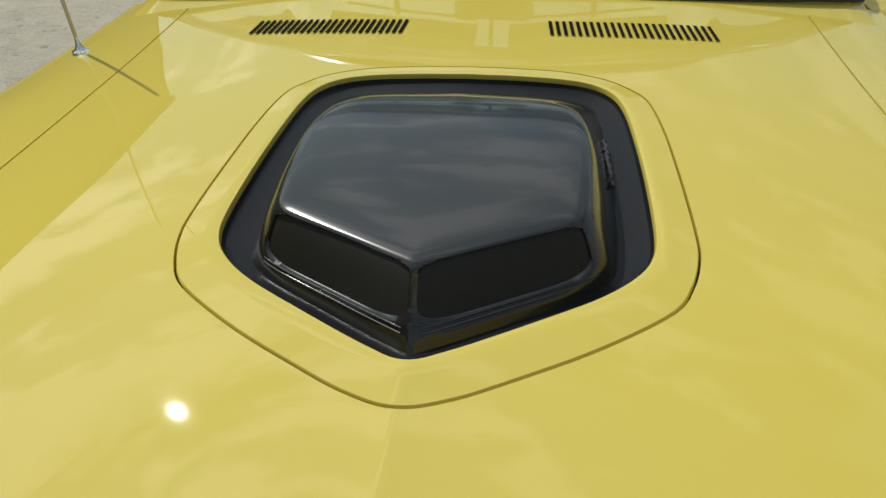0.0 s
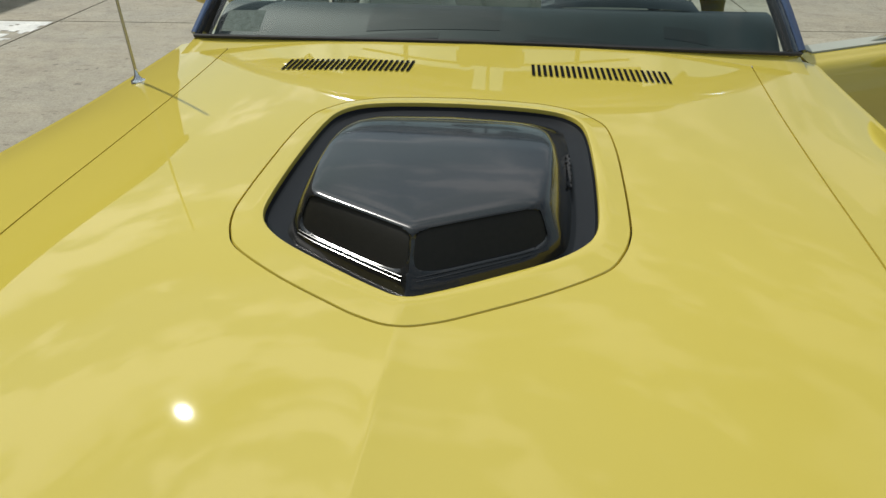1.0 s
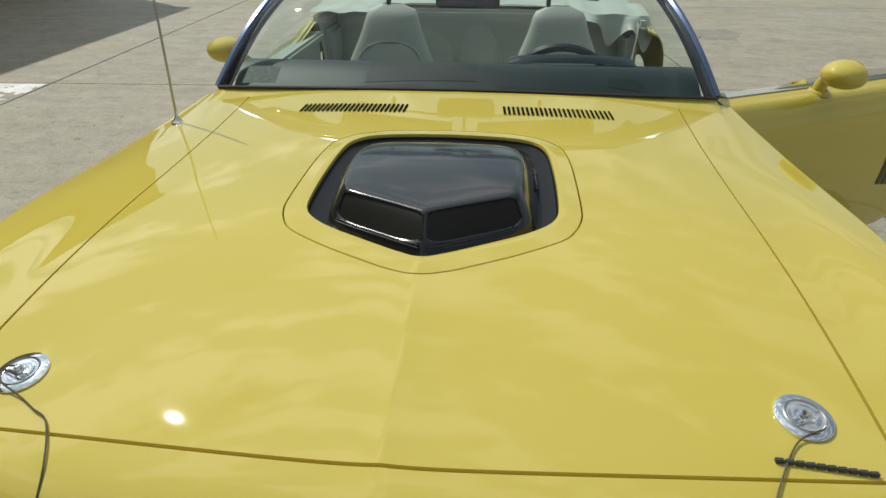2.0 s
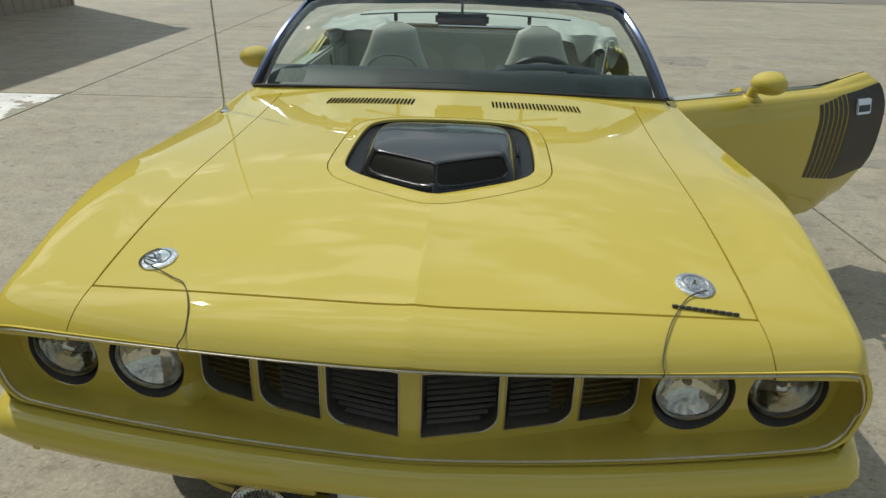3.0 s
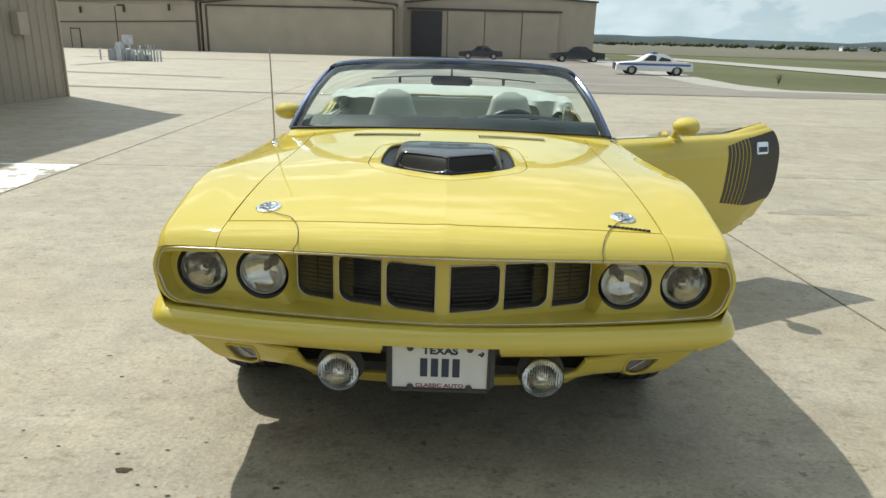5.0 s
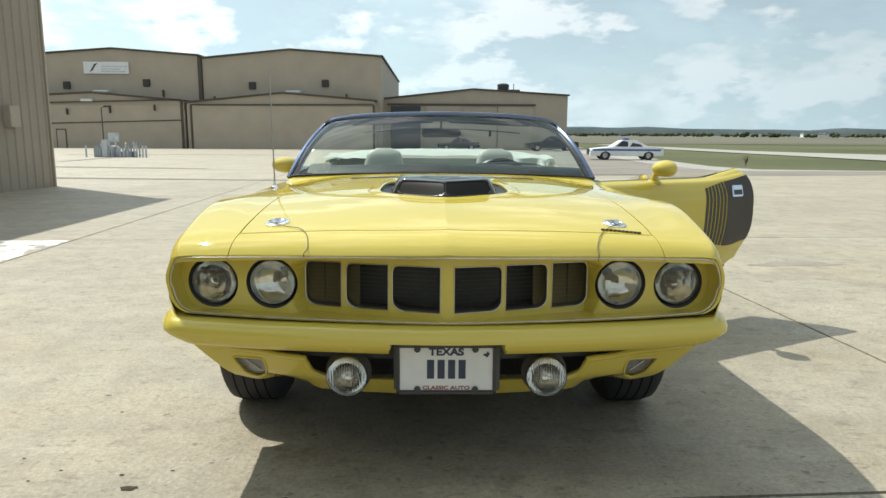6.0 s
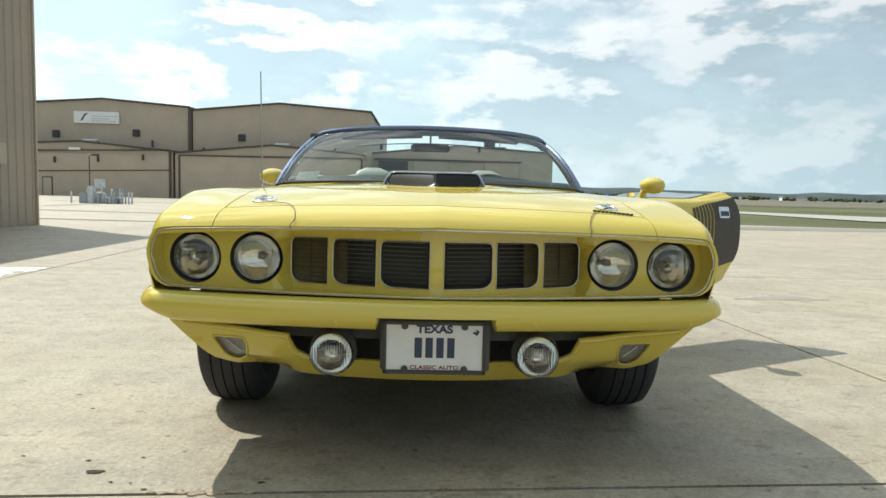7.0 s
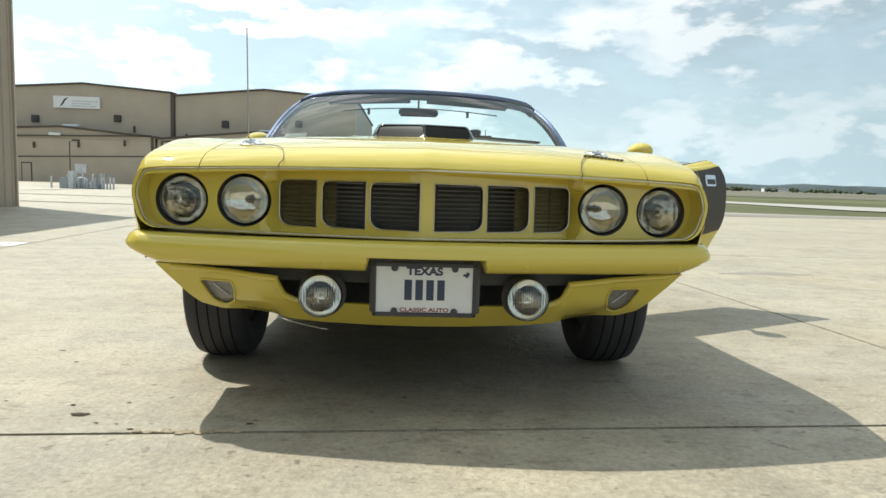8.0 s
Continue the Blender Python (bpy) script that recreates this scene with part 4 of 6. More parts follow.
# the inner fenders: half a drum over each front wheel and a wall on its inboard side
for sgn in (-1, 1):
    part("wheel_house", sheet(lambda u, v, sgn=sgn: Vector((sgn * (0.60 + (0.285 + 0.048 * sstep(0.08, 0.4, min(u, 1 - u))) * v), 0.83 - 0.388 * math.cos(math.pi * (0.13 + 0.93 * u)), 0.335 + 0.388 * math.sin(math.pi * (0.13 + 0.93 * u)))), 28, 4), DARK, car, "black inner fender over the tyre")
    part("inner_fender", sheet(lambda u, v, sgn=sgn: Vector((sgn * 0.60, 0.83 - 0.388 * v * math.cos(math.pi * u), 0.335 + 0.388 * v * math.sin(math.pi * u))), 28, 3), DARK, car)

# ---- windshield ----
WB = [(-0.862, 1.745, 0.925), (-0.80, 1.678, 0.943), (-0.5, 1.635, 0.957), (0, 1.618, 0.966), (0.5, 1.635, 0.957), (0.80, 1.678, 0.943), (0.862, 1.745, 0.925)]
WT = [(-0.715, 2.165, 1.222), (-0.64, 2.118, 1.256), (-0.4, 2.055, 1.280), (0, 2.022, 1.290), (0.4, 2.055, 1.280), (0.64, 2.118, 1.256), (0.715, 2.165, 1.222)]
wb, wt = spline(WB, 60, False), spline(WT, 60, False)


def ws(u, v):
    i = min(59, int(u * 60))
    f = u * 60 - i
    a = Vector(wb[i]).lerp(Vector(wb[i + 1]), f)
    b = Vector(wt[i]).lerp(Vector(wt[i + 1]), f)
    p = a.lerp(b, v)
    return p + Vector((0, -0.02, 0.028)) * math.sin(math.pi * v)


def cowl(u, v):
    """The body-coloured strip between the hood's rear edge and the glass."""
    x = (-1 + 2 * u) * 0.855
    gy, gz0 = (float(np.interp(x, [p[0] for p in wb], [p[k] for p in wb])) for k in (1, 2))
    front = Vector((x, 1.614, ztop(x, 1.674) - 0.001))
    return front.lerp(Vector((x, max(gy, 1.618) + 0.012, gz0 - 0.004)), v)


part("cowl_panel", sheet(cowl, 60, 4), PAINT, car, "yellow cowl strip below the windshield")
shield = part("windshield", sheet(ws, 48, 12), GLASS, car, "raked curved windshield with a faint green tint")
shield.visible_shadow = False
part("windshield_frame", tube([ws(0, v / 14) for v in range(15)] + [ws(u / 40, 1) for u in range(1, 40)] + [ws(1, 1 - v / 14) for v in range(15)], 0.016, 8), FRAME, car, "dark blue-grey bright metal windshield surround")
part("header_rail", tube([ws(u / 30, 1) + Vector((0, 0.028, -0.02)) for u in range(31)], 0.024, 8), DECAL, car, "black header rail")
for sgn in (0, 1):
    part("pillar_cover", tube([ws(sgn, v / 10) + Vector((0.012 * (1 - 2 * sgn), 0.03, -0.006)) for v in range(11)], 0.02, 8), DECAL, car)
part("base_moulding", tube([ws(u / 40, 0) + Vector((0, -0.004, -0.002)) for u in range(41)], 0.006, 6), RUBBER, car)
part("header_bar", tube(spline([(-0.47, 2.15, 1.178), (-0.25, 2.12, 1.196), (0.0, 2.11, 1.204), (0.25, 2.12, 1.197), (0.49, 2.15, 1.180)], 30, False), 0.003, 8), DECAL, car, "thin black rod below the header")
for sgn in (-1, 1):
    part("header_latch", boxed(sgn * 0.302 - 0.008, sgn * 0.302 + 0.008, 2.105, 2.125, 1.158, 1.197, 0.003), DECAL, car)
    part("sun_visor", thicken(sheet(lambda u, v, sgn=sgn: Vector((sgn * (0.05 + 0.5 * u), 2.075 + 0.06 * u * u + 0.09 * v, 1.258 - 0.02 * u - 0.006 * v)), 10, 4), (0, 0, -0.012)), DASH, car, "dark sun visor folded under the header")
im = part("interior_mirror", boxed(-0.12, 0.12, 2.078, 2.098, 1.152, 1.202, 0.012), DECAL, car, "black inside mirror")
part("mirror_stem", tube([(0, 2.09, 1.20), (0, 2.075, 1.25), (0, 2.05, 1.28)], 0.006, 8), DECAL, im)
part("sticker", sheet(lambda u, v: ws(0.08 + 0.07 * u, 0.03 + 0.12 * v) + Vector((0, 0.004, -0.004)), 3, 3), PAPER, car, "paper inspection sticker inside the windshield")

# ---- interior ----
part("dashboard", sheet(lambda u, v: (lambda x: Vector((x, 1.655 + 0.10 * (x / 0.8) ** 2 + 0.40 * v, 0.93 + 0.07 * math.sin(math.pi * min(1, v * 1.1)) - 0.12 * max(0, v - 0.82) / 0.18 - 0.02 * (x / 0.8) ** 2)))((-1 + 2 * u) * 0.82), 40, 20), DASH, car, "matt black padded dashboard")


def dash_z(x, y):
    v = (y - 1.655 - 0.10 * (x / 0.8) ** 2) / 0.40
    return 0.93 + 0.07 * math.sin(math.pi * min(1, max(0, v) * 1.1)) - 0.02 * (x / 0.8) ** 2


for x0, x1, y0, y1, name, look_of in ((-0.33, 0.05, 1.72, 1.90, "speaker_grille", "black speaker grille set into the dash top"), (0.50, 0.62, 1.745, 1.79, "dash_vent", "black vent in the dash top"), (-0.55, -0.12, 1.69, 1.708, "defroster_slot", ""), (0.12, 0.55, 1.69, 1.708, "defroster_slot", "")):
    part(name, thicken(sheet(lambda u, v: (lambda x, y: Vector((x, y, dash_z(x, y) + 0.0012)))(x0 + (x1 - x0) * u, y0 + (y1 - y0) * v), 12, 8), (0, 0, -0.006)), SPEAKER, car, look_of)
part("instrument_hood", sheet(lambda u, v: Vector((0.16 + 0.46 * u, 1.90 + 0.15 * v, 0.985 + 0.025 * math.sin(math.pi * u) ** 0.5 * math.sin(math.pi * (0.15 + 0.7 * v)))), 16, 8), DASH, car)
SW = pose(0.37, 2.19, 0.850, -62, 0, 0)
swh = part("steering_wheel", tube([SW @ Vector((0.185 * math.cos(a * math.pi / 24), 0.185 * math.sin(a * math.pi / 24), 0)) for a in range(48)], 0.0165, 8, True), DECAL, car, "black steering wheel")
for a in (20, 160, 90):
    part("spoke", tube([SW @ Vector((0.03 * math.cos(radians(a)), 0.03 * math.sin(radians(a)), -0.02)), SW @ Vector((0.18 * math.cos(radians(a)), 0.18 * math.sin(radians(a)), 0))], 0.009, 6), STEEL, swh)
part("hub", lathe([(0.05, -0.03), (0.055, 0), (0.03, 0.012), (0, 0.014)], 20, SW), DECAL, swh)
part("column", tube([(0.37, 2.17, 0.84), (0.37, 1.86, 0.68)], 0.03, 10), DASH, swh)


def bucket(x):
    def back(u, v):
        a = 2 * math.pi * u
        h = v
        w = 0.245 - 0.125 * sstep(0.35, 1.0, h)
        w *= math.cos(0.5 * math.pi * max(0, h - 0.93) / 0.075) ** 0.4 if h > 0.93 else 1
        d = 0.075 - 0.025 * h
        d *= math.cos(0.5 * math.pi * max(0, h - 0.9) / 0.105) ** 0.5 if h > 0.9 else 1
        c, s = math.cos(a), math.sin(a)
        sx = math.copysign(abs(c) ** 0.6, c) * w
        sy = math.copysign(abs(s) ** 0.6, s) * d
        return Vector((x + sx, 2.62 + 0.20 * h + sy, 0.43 + 0.640 * h))
    seat = part("front_seat", sheet(back, 40, 24, close_u=True), CREAM, car, "cream vinyl high-back bucket seat")
    part("cushion", boxed(x - 0.26, x + 0.26, 2.16, 2.66, 0.40, 0.53, 0.05), CREAM, seat)
    arch_pts = [(-0.165, 0.1), (-0.165, 0.4), (-0.155, 0.6), (-0.12, 0.70), (-0.05, 0.745), (0.05, 0.745), (0.12, 0.70), (0.155, 0.6), (0.165, 0.4), (0.165, 0.1)]
    part("insert", sheet(lambda u, v: (lambda h, q: Vector((x + q, 2.62 + 0.20 * h - 0.078 + 0.025 * h - 0.012 * math.cos(1.5 * (2 * u - 1)), 0.43 + 0.64 * h)))(0.08 + 0.66 * v, (2 * u - 1) * 0.155 * (1 - max(0, v - 0.75) ** 2 * 9)), 16, 16), CREAM, seat, "padded cream insert of the seat back")
    part("piping", tube([Vector((x + q, 2.62 + 0.20 * h - 0.078 + 0.025 * h, 0.43 + 0.640 * h)) for q, h in spline(arch_pts, 40, False)], 0.005, 6), CREAM, seat)
    return seat


bucket(-0.40)
bucket(0.40)
def rear_back(x0, x1):
    def f(u, v):
        x = x0 + (x1 - x0) * u
        puff = (math.sin(math.pi * u) ** 0.4) * (math.sin(math.pi * (0.08 + 0.84 * v)) ** 0.4)
        return Vector((x, 3.30 + 0.08 * v - 0.045 * puff - 0.10 * abs(x) ** 4, 0.45 + 0.53 * v))
    return sheet(f, 18, 14)


rs = part("rear_seat", boxed(-0.72, 0.72, 2.98, 3.40, 0.42, 0.56, 0.05), CREAM, car, "cream vinyl rear bench")
for x0, x1 in ((-0.79, -0.125), (-0.12, 0.12), (0.125, 0.79)):
    part("rear_back_cushion", rear_back(x0, x1), CREAM, rs)
part("rear_back_panel", boxed(-0.8, 0.8, 3.33, 3.37, 0.45, 0.975, 0.015), CREAM, rs)
for sgn in (-1, 1):
    part("rear_side_panel", boxed(sgn * 0.80 - 0.03, sgn * 0.80 + 0.03, 3.05, 3.5, 0.4, 0.90, 0.02), CREAM, car)
part("floor_carpet", boxed(-0.75, 0.75, 1.76, 3.3, 0.27, 0.30, 0.01), CARPET, car)
def boot_pt(u, v):
    x, y = (-1 + 2 * u) * 0.855, 3.36 + 0.56 * v - 0.10 * abs(-1 + 2 * u) ** 3
    z = 0.975 + 0.072 * math.sin(math.pi * min(1.0, 0.08 + 0.62 * v)) ** 0.7 * (1 - abs(-1 + 2 * u) ** 4 * 0.75)
    return Vector((x, y, z + 0.006 * noise.noise(Vector((x * 4, y * 7, 2.0))) + 0.003 * noise.noise(Vector((x * 17, y * 15, 7.0)))))


part("top_boot", sheet(boot_pt, 80, 36), BOOT, car, "wrinkled white vinyl boot over the folded top")
for sgn in (-1, 1):
    part("quarter_trim", sheet(lambda u, v: Vector((sgn * (0.765 + 0.05 * v), 2.99 + 0.47 * u, 0.40 + 0.565 * v)), 8, 8), CREAM, car, "cream rear side trim")
    part("belt_cap", boxed(sgn * 0.845 - 0.042, sgn * 0.845 + 0.042, 3.02, 3.46, 0.90, 0.972, 0.03), CREAM, car, "cream padded cap along the belt line")
part("boot_drape", sheet(lambda u, v: Vector((-0.52 - 0.36 * u, 3.16 + 0.26 * v - 0.10 * u * (1 - v), 0.992 + 0.03 * v * (1 - 0.3 * u) - 0.015 * (1 - v) * (1 - u) + 0.012 * noise.noise(Vector((u * 4, v * 5, 4.5))))), 14, 16), BOOT, car, "loose drape of the white boot")


def fold(u, v):
    """The loose corner of the boot hangs in two pleats over the side trim."""
    drop = 0.03 + 0.13 * math.exp(-((u - 0.56) / 0.16) ** 2) + 0.14 * math.exp(-((u - 0.93) / 0.08) ** 2)
    y = 3.16 - 0.05 * math.sin(u * 9.0) * v - 0.04 * v - 0.06 * u
    return Vector((0.48 + 0.40 * u + 0.02 * v * math.sin(u * 7), y, 0.999 - 0.012 * u - drop * v + 0.008 * noise.noise(Vector((u * 6, v * 3, 1.5)))))


flap = thicken(sheet(fold, 40, 12), (0, 0.006, 0))
part("boot_flap", flap, BOOT, car, "loose pleated corner of the white boot")
part("boot_drape", sheet(lambda u, v: (lambda p: Vector((p.x, p.y + 0.30 * v, p.z + 0.022 * math.sin(1.6 * v))))(fold(u, 0)), 30, 8), BOOT, car, "loose drape of the white boot")

# ---- doors, quarters, tail ----
def side_pt(sgn, y, v, xin=0.80):
    """Body side behind the windshield: v from the inner belt edge to the sill."""
    xs = side_x(y)
    zt = 0.925 + 0.0 * y + 0.045 * sstep(2.8, 3.3, y) - 0.03 * sstep(3.6, 4.7, y)
    if v < 0.2:
        x = xin + (xs - 0.07 - xin) * v / 0.2
        return Vector((sgn * x, y, zt - 0.01 * (v / 0.2) ** 2))
    if v < 0.5:
        a = (v - 0.2) / 0.3 * math.pi / 2
        return Vector((sgn * (xs - 0.07 + 0.07 * math.sin(a)), y, zt - 0.01 - 0.15 * (1 - math.cos(a))))
    t = (v - 0.5) / 0.5
    z0 = zt - 0.16
    z = z0 + (arch(y) - z0) * t
    return Vector((sgn * (xs - 0.07 * max(0, (0.6 - z) / 0.33) ** 2), y, z))


DY0, DY1 = 1.745, 2.965


def build_door(name, label, mu, mo):
    """The passenger door as it hangs when shut, built at x < 0, its origin at the hinge."""
    hinge = Vector((-0.90, DY0, 0))
    root = tagged(new(name), label)
    root.parent = car

    def skin(u, v):
        y = DY0 + (DY1 - DY0 - 0.0) * u
        y += 0.07 * sstep(0.4, 1.0, u) * (sstep(0.0, 0.6, v) - 0.9 * sstep(0.6, 1.05, v))
        zlift = 0.040 * sstep(0.70, 1.0, u) * (1 - sstep(0.0, 0.5, v)) + 0.10 * sstep(0.80, 1.02, u) * sstep(0.62, 1.0, v)
        return side_pt(-1, y, v, 0.84) + Vector((0, 0, zlift - 0.018 * (1 - sstep(0.3, 0.8, v)))) - hinge
    part("skin", thicken(sheet(skin, 40, 40), (0.02, 0, 0)), PAINT, root, "yellow outer door skin")

    def inner(u, v):
        y = DY0 + 0.02 + (DY1 - DY0 - 0.06) * u
        return Vector((-0.80, y, 0.875 - 0.57 * v)) - hinge
    part("inner_panel", thicken(sheet(inner, 8, 8), (-0.05, 0, 0)), CREAM, root, "cream vinyl door trim")
    part("door_cap", boxed(-0.865 - hinge.x, -0.785 - hinge.x, DY0 + 0.03 - hinge.y, DY1 + 0.005 - hinge.y, 0.865, 0.911, 0.012), CREAM, root, "cream padded top edge inside the door")
    part("belt_weatherstrip", tube([skin(u / 20, 0.0) + Vector((0.004, 0, -0.002)) for u in range(21)], 0.005, 6), RUBBER, root)
    part("window_glass", sheet(lambda u, v: skin(0.22 + 0.66 * u, 0.02) + Vector((0.012, 0, (0.038 * math.sin(math.pi * u) ** 0.5) * v)), 20, 2), SIDEGLASS, root, "edge of the lowered side window")
    # mirror on the front of the door
    mx = skin(mu, 0.15)
    ml = part("mirror", sheet(lambda u, v: Vector((mx.x - mo, mx.y - 0.01, mx.z + 0.078)) + (lambda a, b: Vector((0.08 * math.cos(b) * math.cos(a), 0.085 * math.cos(b) * math.sin(a) * (1 if math.sin(a) < 0 else 0.45), 0.05 * math.sin(b))))(2 * math.pi * u, -math.pi / 2 + math.pi * v), 28, 14, close_u=True), PAINT, root, "yellow bullet side mirror")
    part("mirror_stalk", tube([mx + Vector((0.0, 0, -0.012)), mx + Vector((-0.012, -0.004, 0.03)), mx + Vector((-0.03, -0.01, 0.055))], lambda t: 0.028 - 0.012 * t, 10), PAINT, ml)
    part("mirror_foot", lathe([(0.045, 0), (0.042, 0.006), (0.03, 0.012)], 16, Matrix.Translation(mx + Vector((-0.002, 0, -0.006))) @ pose(0, 0, 0, 0, -12, 0)), PAINT, ml)
    part("mirror_glass", lathe([(0, 0), (0.046, 0.0)], 24, Matrix.Translation(Vector((mx.x - mo, mx.y + 0.024, mx.z + 0.078))) @ pose(0, 0, 0, 90, 0, 0)), CHROME, ml)
    return root, skin, hinge


door_l, skin_l, hinge_l = build_door("door", "closed yellow passenger door", 0.31, 0.09)
door_l.location = hinge_l
door_r, skin_r, hinge_r = build_door("door", "open yellow driver door with black stripe graphic", 0.375, 0.10)


def decal(u0, u1, v0, v1, name, lift=0.003, n=6):
    """A vinyl piece: v0 gives the upper edge at each u, and the lines lean back towards the sill."""
    def f(u, v):
        a = u0 + (u1 - u0) * u
        b = v0(a) + (v1 + 0.22 * (a - 0.72) - v0(a)) * v
        lean = -0.028 * (b - 0.3) * (1 - sstep(0.84, 0.97, a))
        return skin_r(min(1.0, a + lean), b) + Vector((-lift, 0, lift * 0.3))
    return part(name, sheet(f, n, 16), STRIPE, door_r)


def stripe_top(u):
    return 0.36 - 0.5 * (u - 0.68) if u < 0.80 else 0.30 - 0.16 * (u - 0.80)


decal(0.815, 1.0, stripe_top, 0.775, "stripe_block")
for k in range(6):
    decal(0.672 + 0.0238 * k, 0.672 + 0.0238 * k + 0.0165, stripe_top, 0.775, "strobe_stripe", 0.003, 2)
hx = skin_r(0.882, 0.41)
hd = part("door_handle", boxed(-0.012, 0.004, -0.05, 0.05, -0.037, 0.037, 0.005, Matrix.Translation(hx) @ pose(0, 0, 0, 0, 12, 0)), CHROME, door_r, "chrome flush door handle")
part("handle_paddle", boxed(-0.014, -0.008, -0.040, 0.040, -0.028, 0.010, 0.003, Matrix.Translation(hx) @ pose(0, 0, 0, 0, 12, 0)), DECAL, hd)
door_r.matrix_basis = Matrix.Translation((0.90, DY0, 0)) @ pose(0, 0, 0, 0, 0, -62.0) @ Matrix.Diagonal((-1, 1, 1, 1))

for sgn in (-1, 1):
    part("quarter_panel", thicken(sheet(lambda u, v: side_pt(sgn, DY1 + 0.006 + (4.66 - DY1) * u, v, 0.86), 60, 40), (0, 0, -0.01)), PAINT, car, "yellow rear quarter panel")
    part("sill", boxed(sgn * 0.88 - 0.05, sgn * 0.88 + 0.05, 1.75, 3.08, 0.27, 0.36, 0.015), PAINT, car)
    part("hinge_pillar", boxed(sgn * 0.84 - 0.04, sgn * 0.84 + 0.04, 1.735, 1.80, 0.3, 0.90, 0.01), PAINT, car)
part("deck_lid", sheet(lambda u, v: Vector(((-1 + 2 * u) * 0.80, 3.66 + 1.0 * v, 0.955 - 0.06 * v * v)), 20, 20), PAINT, car, "yellow deck lid")
part("tail_panel", boxed(-0.86, 0.86, 4.60, 4.66, 0.35, 0.89, 0.02), PAINT, car)
part("rear_bumper", boxed(-0.93, 0.93, 4.64, 4.72, 0.42, 0.55, 0.03), CHROME, car)

# ---- hood fittings ----
for sgn in (-1, 1):
    c = surf(sgn * 0.576, 0.197)
    nrm = (surf(sgn * 0.576 + 0.01, 0.197) - surf(sgn * 0.576 - 0.01, 0.197)).cross(surf(sgn * 0.576, 0.207) - surf(sgn * 0.576, 0.187)).normalized()
    m = Matrix.Translation(c) @ nrm.to_track_quat("Z", "Y").to_matrix().to_4x4()
    pin = part("hood_pin", lathe([(0.041, 0.0), (0.041, 0.003), (0.036, 0.006), (0.02, 0.005), (0.012, 0.004), (0.008, 0.005), (0.006, 0.014), (0.004, 0.017), (0, 0.0175)], 28, m), CHROME, car, "chrome hood pin with plate and cable")
    part("clip", tube([m @ Vector(p) for p in ((-0.025, -0.004, 0.010), (-0.005, 0.002, 0.012), (0.010, 0.004, 0.013), (0.018, -0.004, 0.012), (0.01, -0.010, 0.010), (-0.025, -0.010, 0.009))], 0.0018, 5), CHROME, pin)
    part("scuff_ribs", lathe([(0.026, 0.0052), (0.028, 0.0075), (0.030, 0.0055)], 24, m), STEEL, pin)
    pts = [m @ Vector((-sgn * -0.004, -0.03, 0.012))]
    way = [(0.545, 0.147), (0.514, 0.127), (0.481, 0.105), (0.449, 0.045), (0.438, -0.010), (0.447, -0.030)] if sgn < 0 else [(0.552, 0.150), (0.511, 0.087), (0.487, 0.037), (0.473, -0.008), (0.474, -0.028)]
    for x, y in way:
        s = max(0.002, s_of(x, y))
        pts.append(Vector((sgn * x, y, ztop(x, s) + 0.004)))
    pts.append(Vector((sgn * way[-1][0], ylip(0.46) + 0.006, 0.785)))
    part("cable", tube(spline([tuple(p) for p in pts], 40, False), 0.0014, 6), BRASS, pin)
    part("seam_line", sheet(lambda u, v: (lambda s, x: Vector((sgn * x, Y(x, s), ztop(x, s) - 0.005)))(0.004 + 0.103 * u, x_seam(0.004 + 0.103 * u) - 0.006 + 0.009 * v), 14, 1), DARK, car)
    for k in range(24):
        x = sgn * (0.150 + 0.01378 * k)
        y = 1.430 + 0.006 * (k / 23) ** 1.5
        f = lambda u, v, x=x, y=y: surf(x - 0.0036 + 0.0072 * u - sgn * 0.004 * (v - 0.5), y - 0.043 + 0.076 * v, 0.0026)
        # black strip laid on the uncut hood, painting the slot's inner shade
        part("vent_slot", sheet(f, 1, 3), RECESS_SHADE, hood, smooth=False)
badge = None
for k in range(10):
    p = surf(0.5185 + 0.0134 * k, 0.119 - 0.0004 * k, 0.002)
    bar = part("badge_letter" if badge else "name_badge", boxed(p.x - 0.0058, p.x + 0.0058, p.y - 0.0035, p.y + 0.0035, p.z - 0.002, p.z + 0.004, 0.001), DECAL, badge or car, "" if badge else "dark metal bars of the hood badge")
    badge = badge or bar

ab = surf(-0.862, 1.394)
ant = part("antenna", lathe([(0.019, -0.004), (0.018, 0.004), (0.010, 0.009), (0.0055, 0.02), (0.004, 0.034)], 16, Matrix.Translation(ab)), CHROME, car, "thin chrome whip antenna on the fender")
part("mast", tube([ab + Vector((0, 0, 0.03)), ab + Vector((-0.003, 0, 0.3)), ab + Vector((-0.008, 0, 0.595))], lambda t: 0.0040 - 0.0012 * t, 8), STEEL, ant)

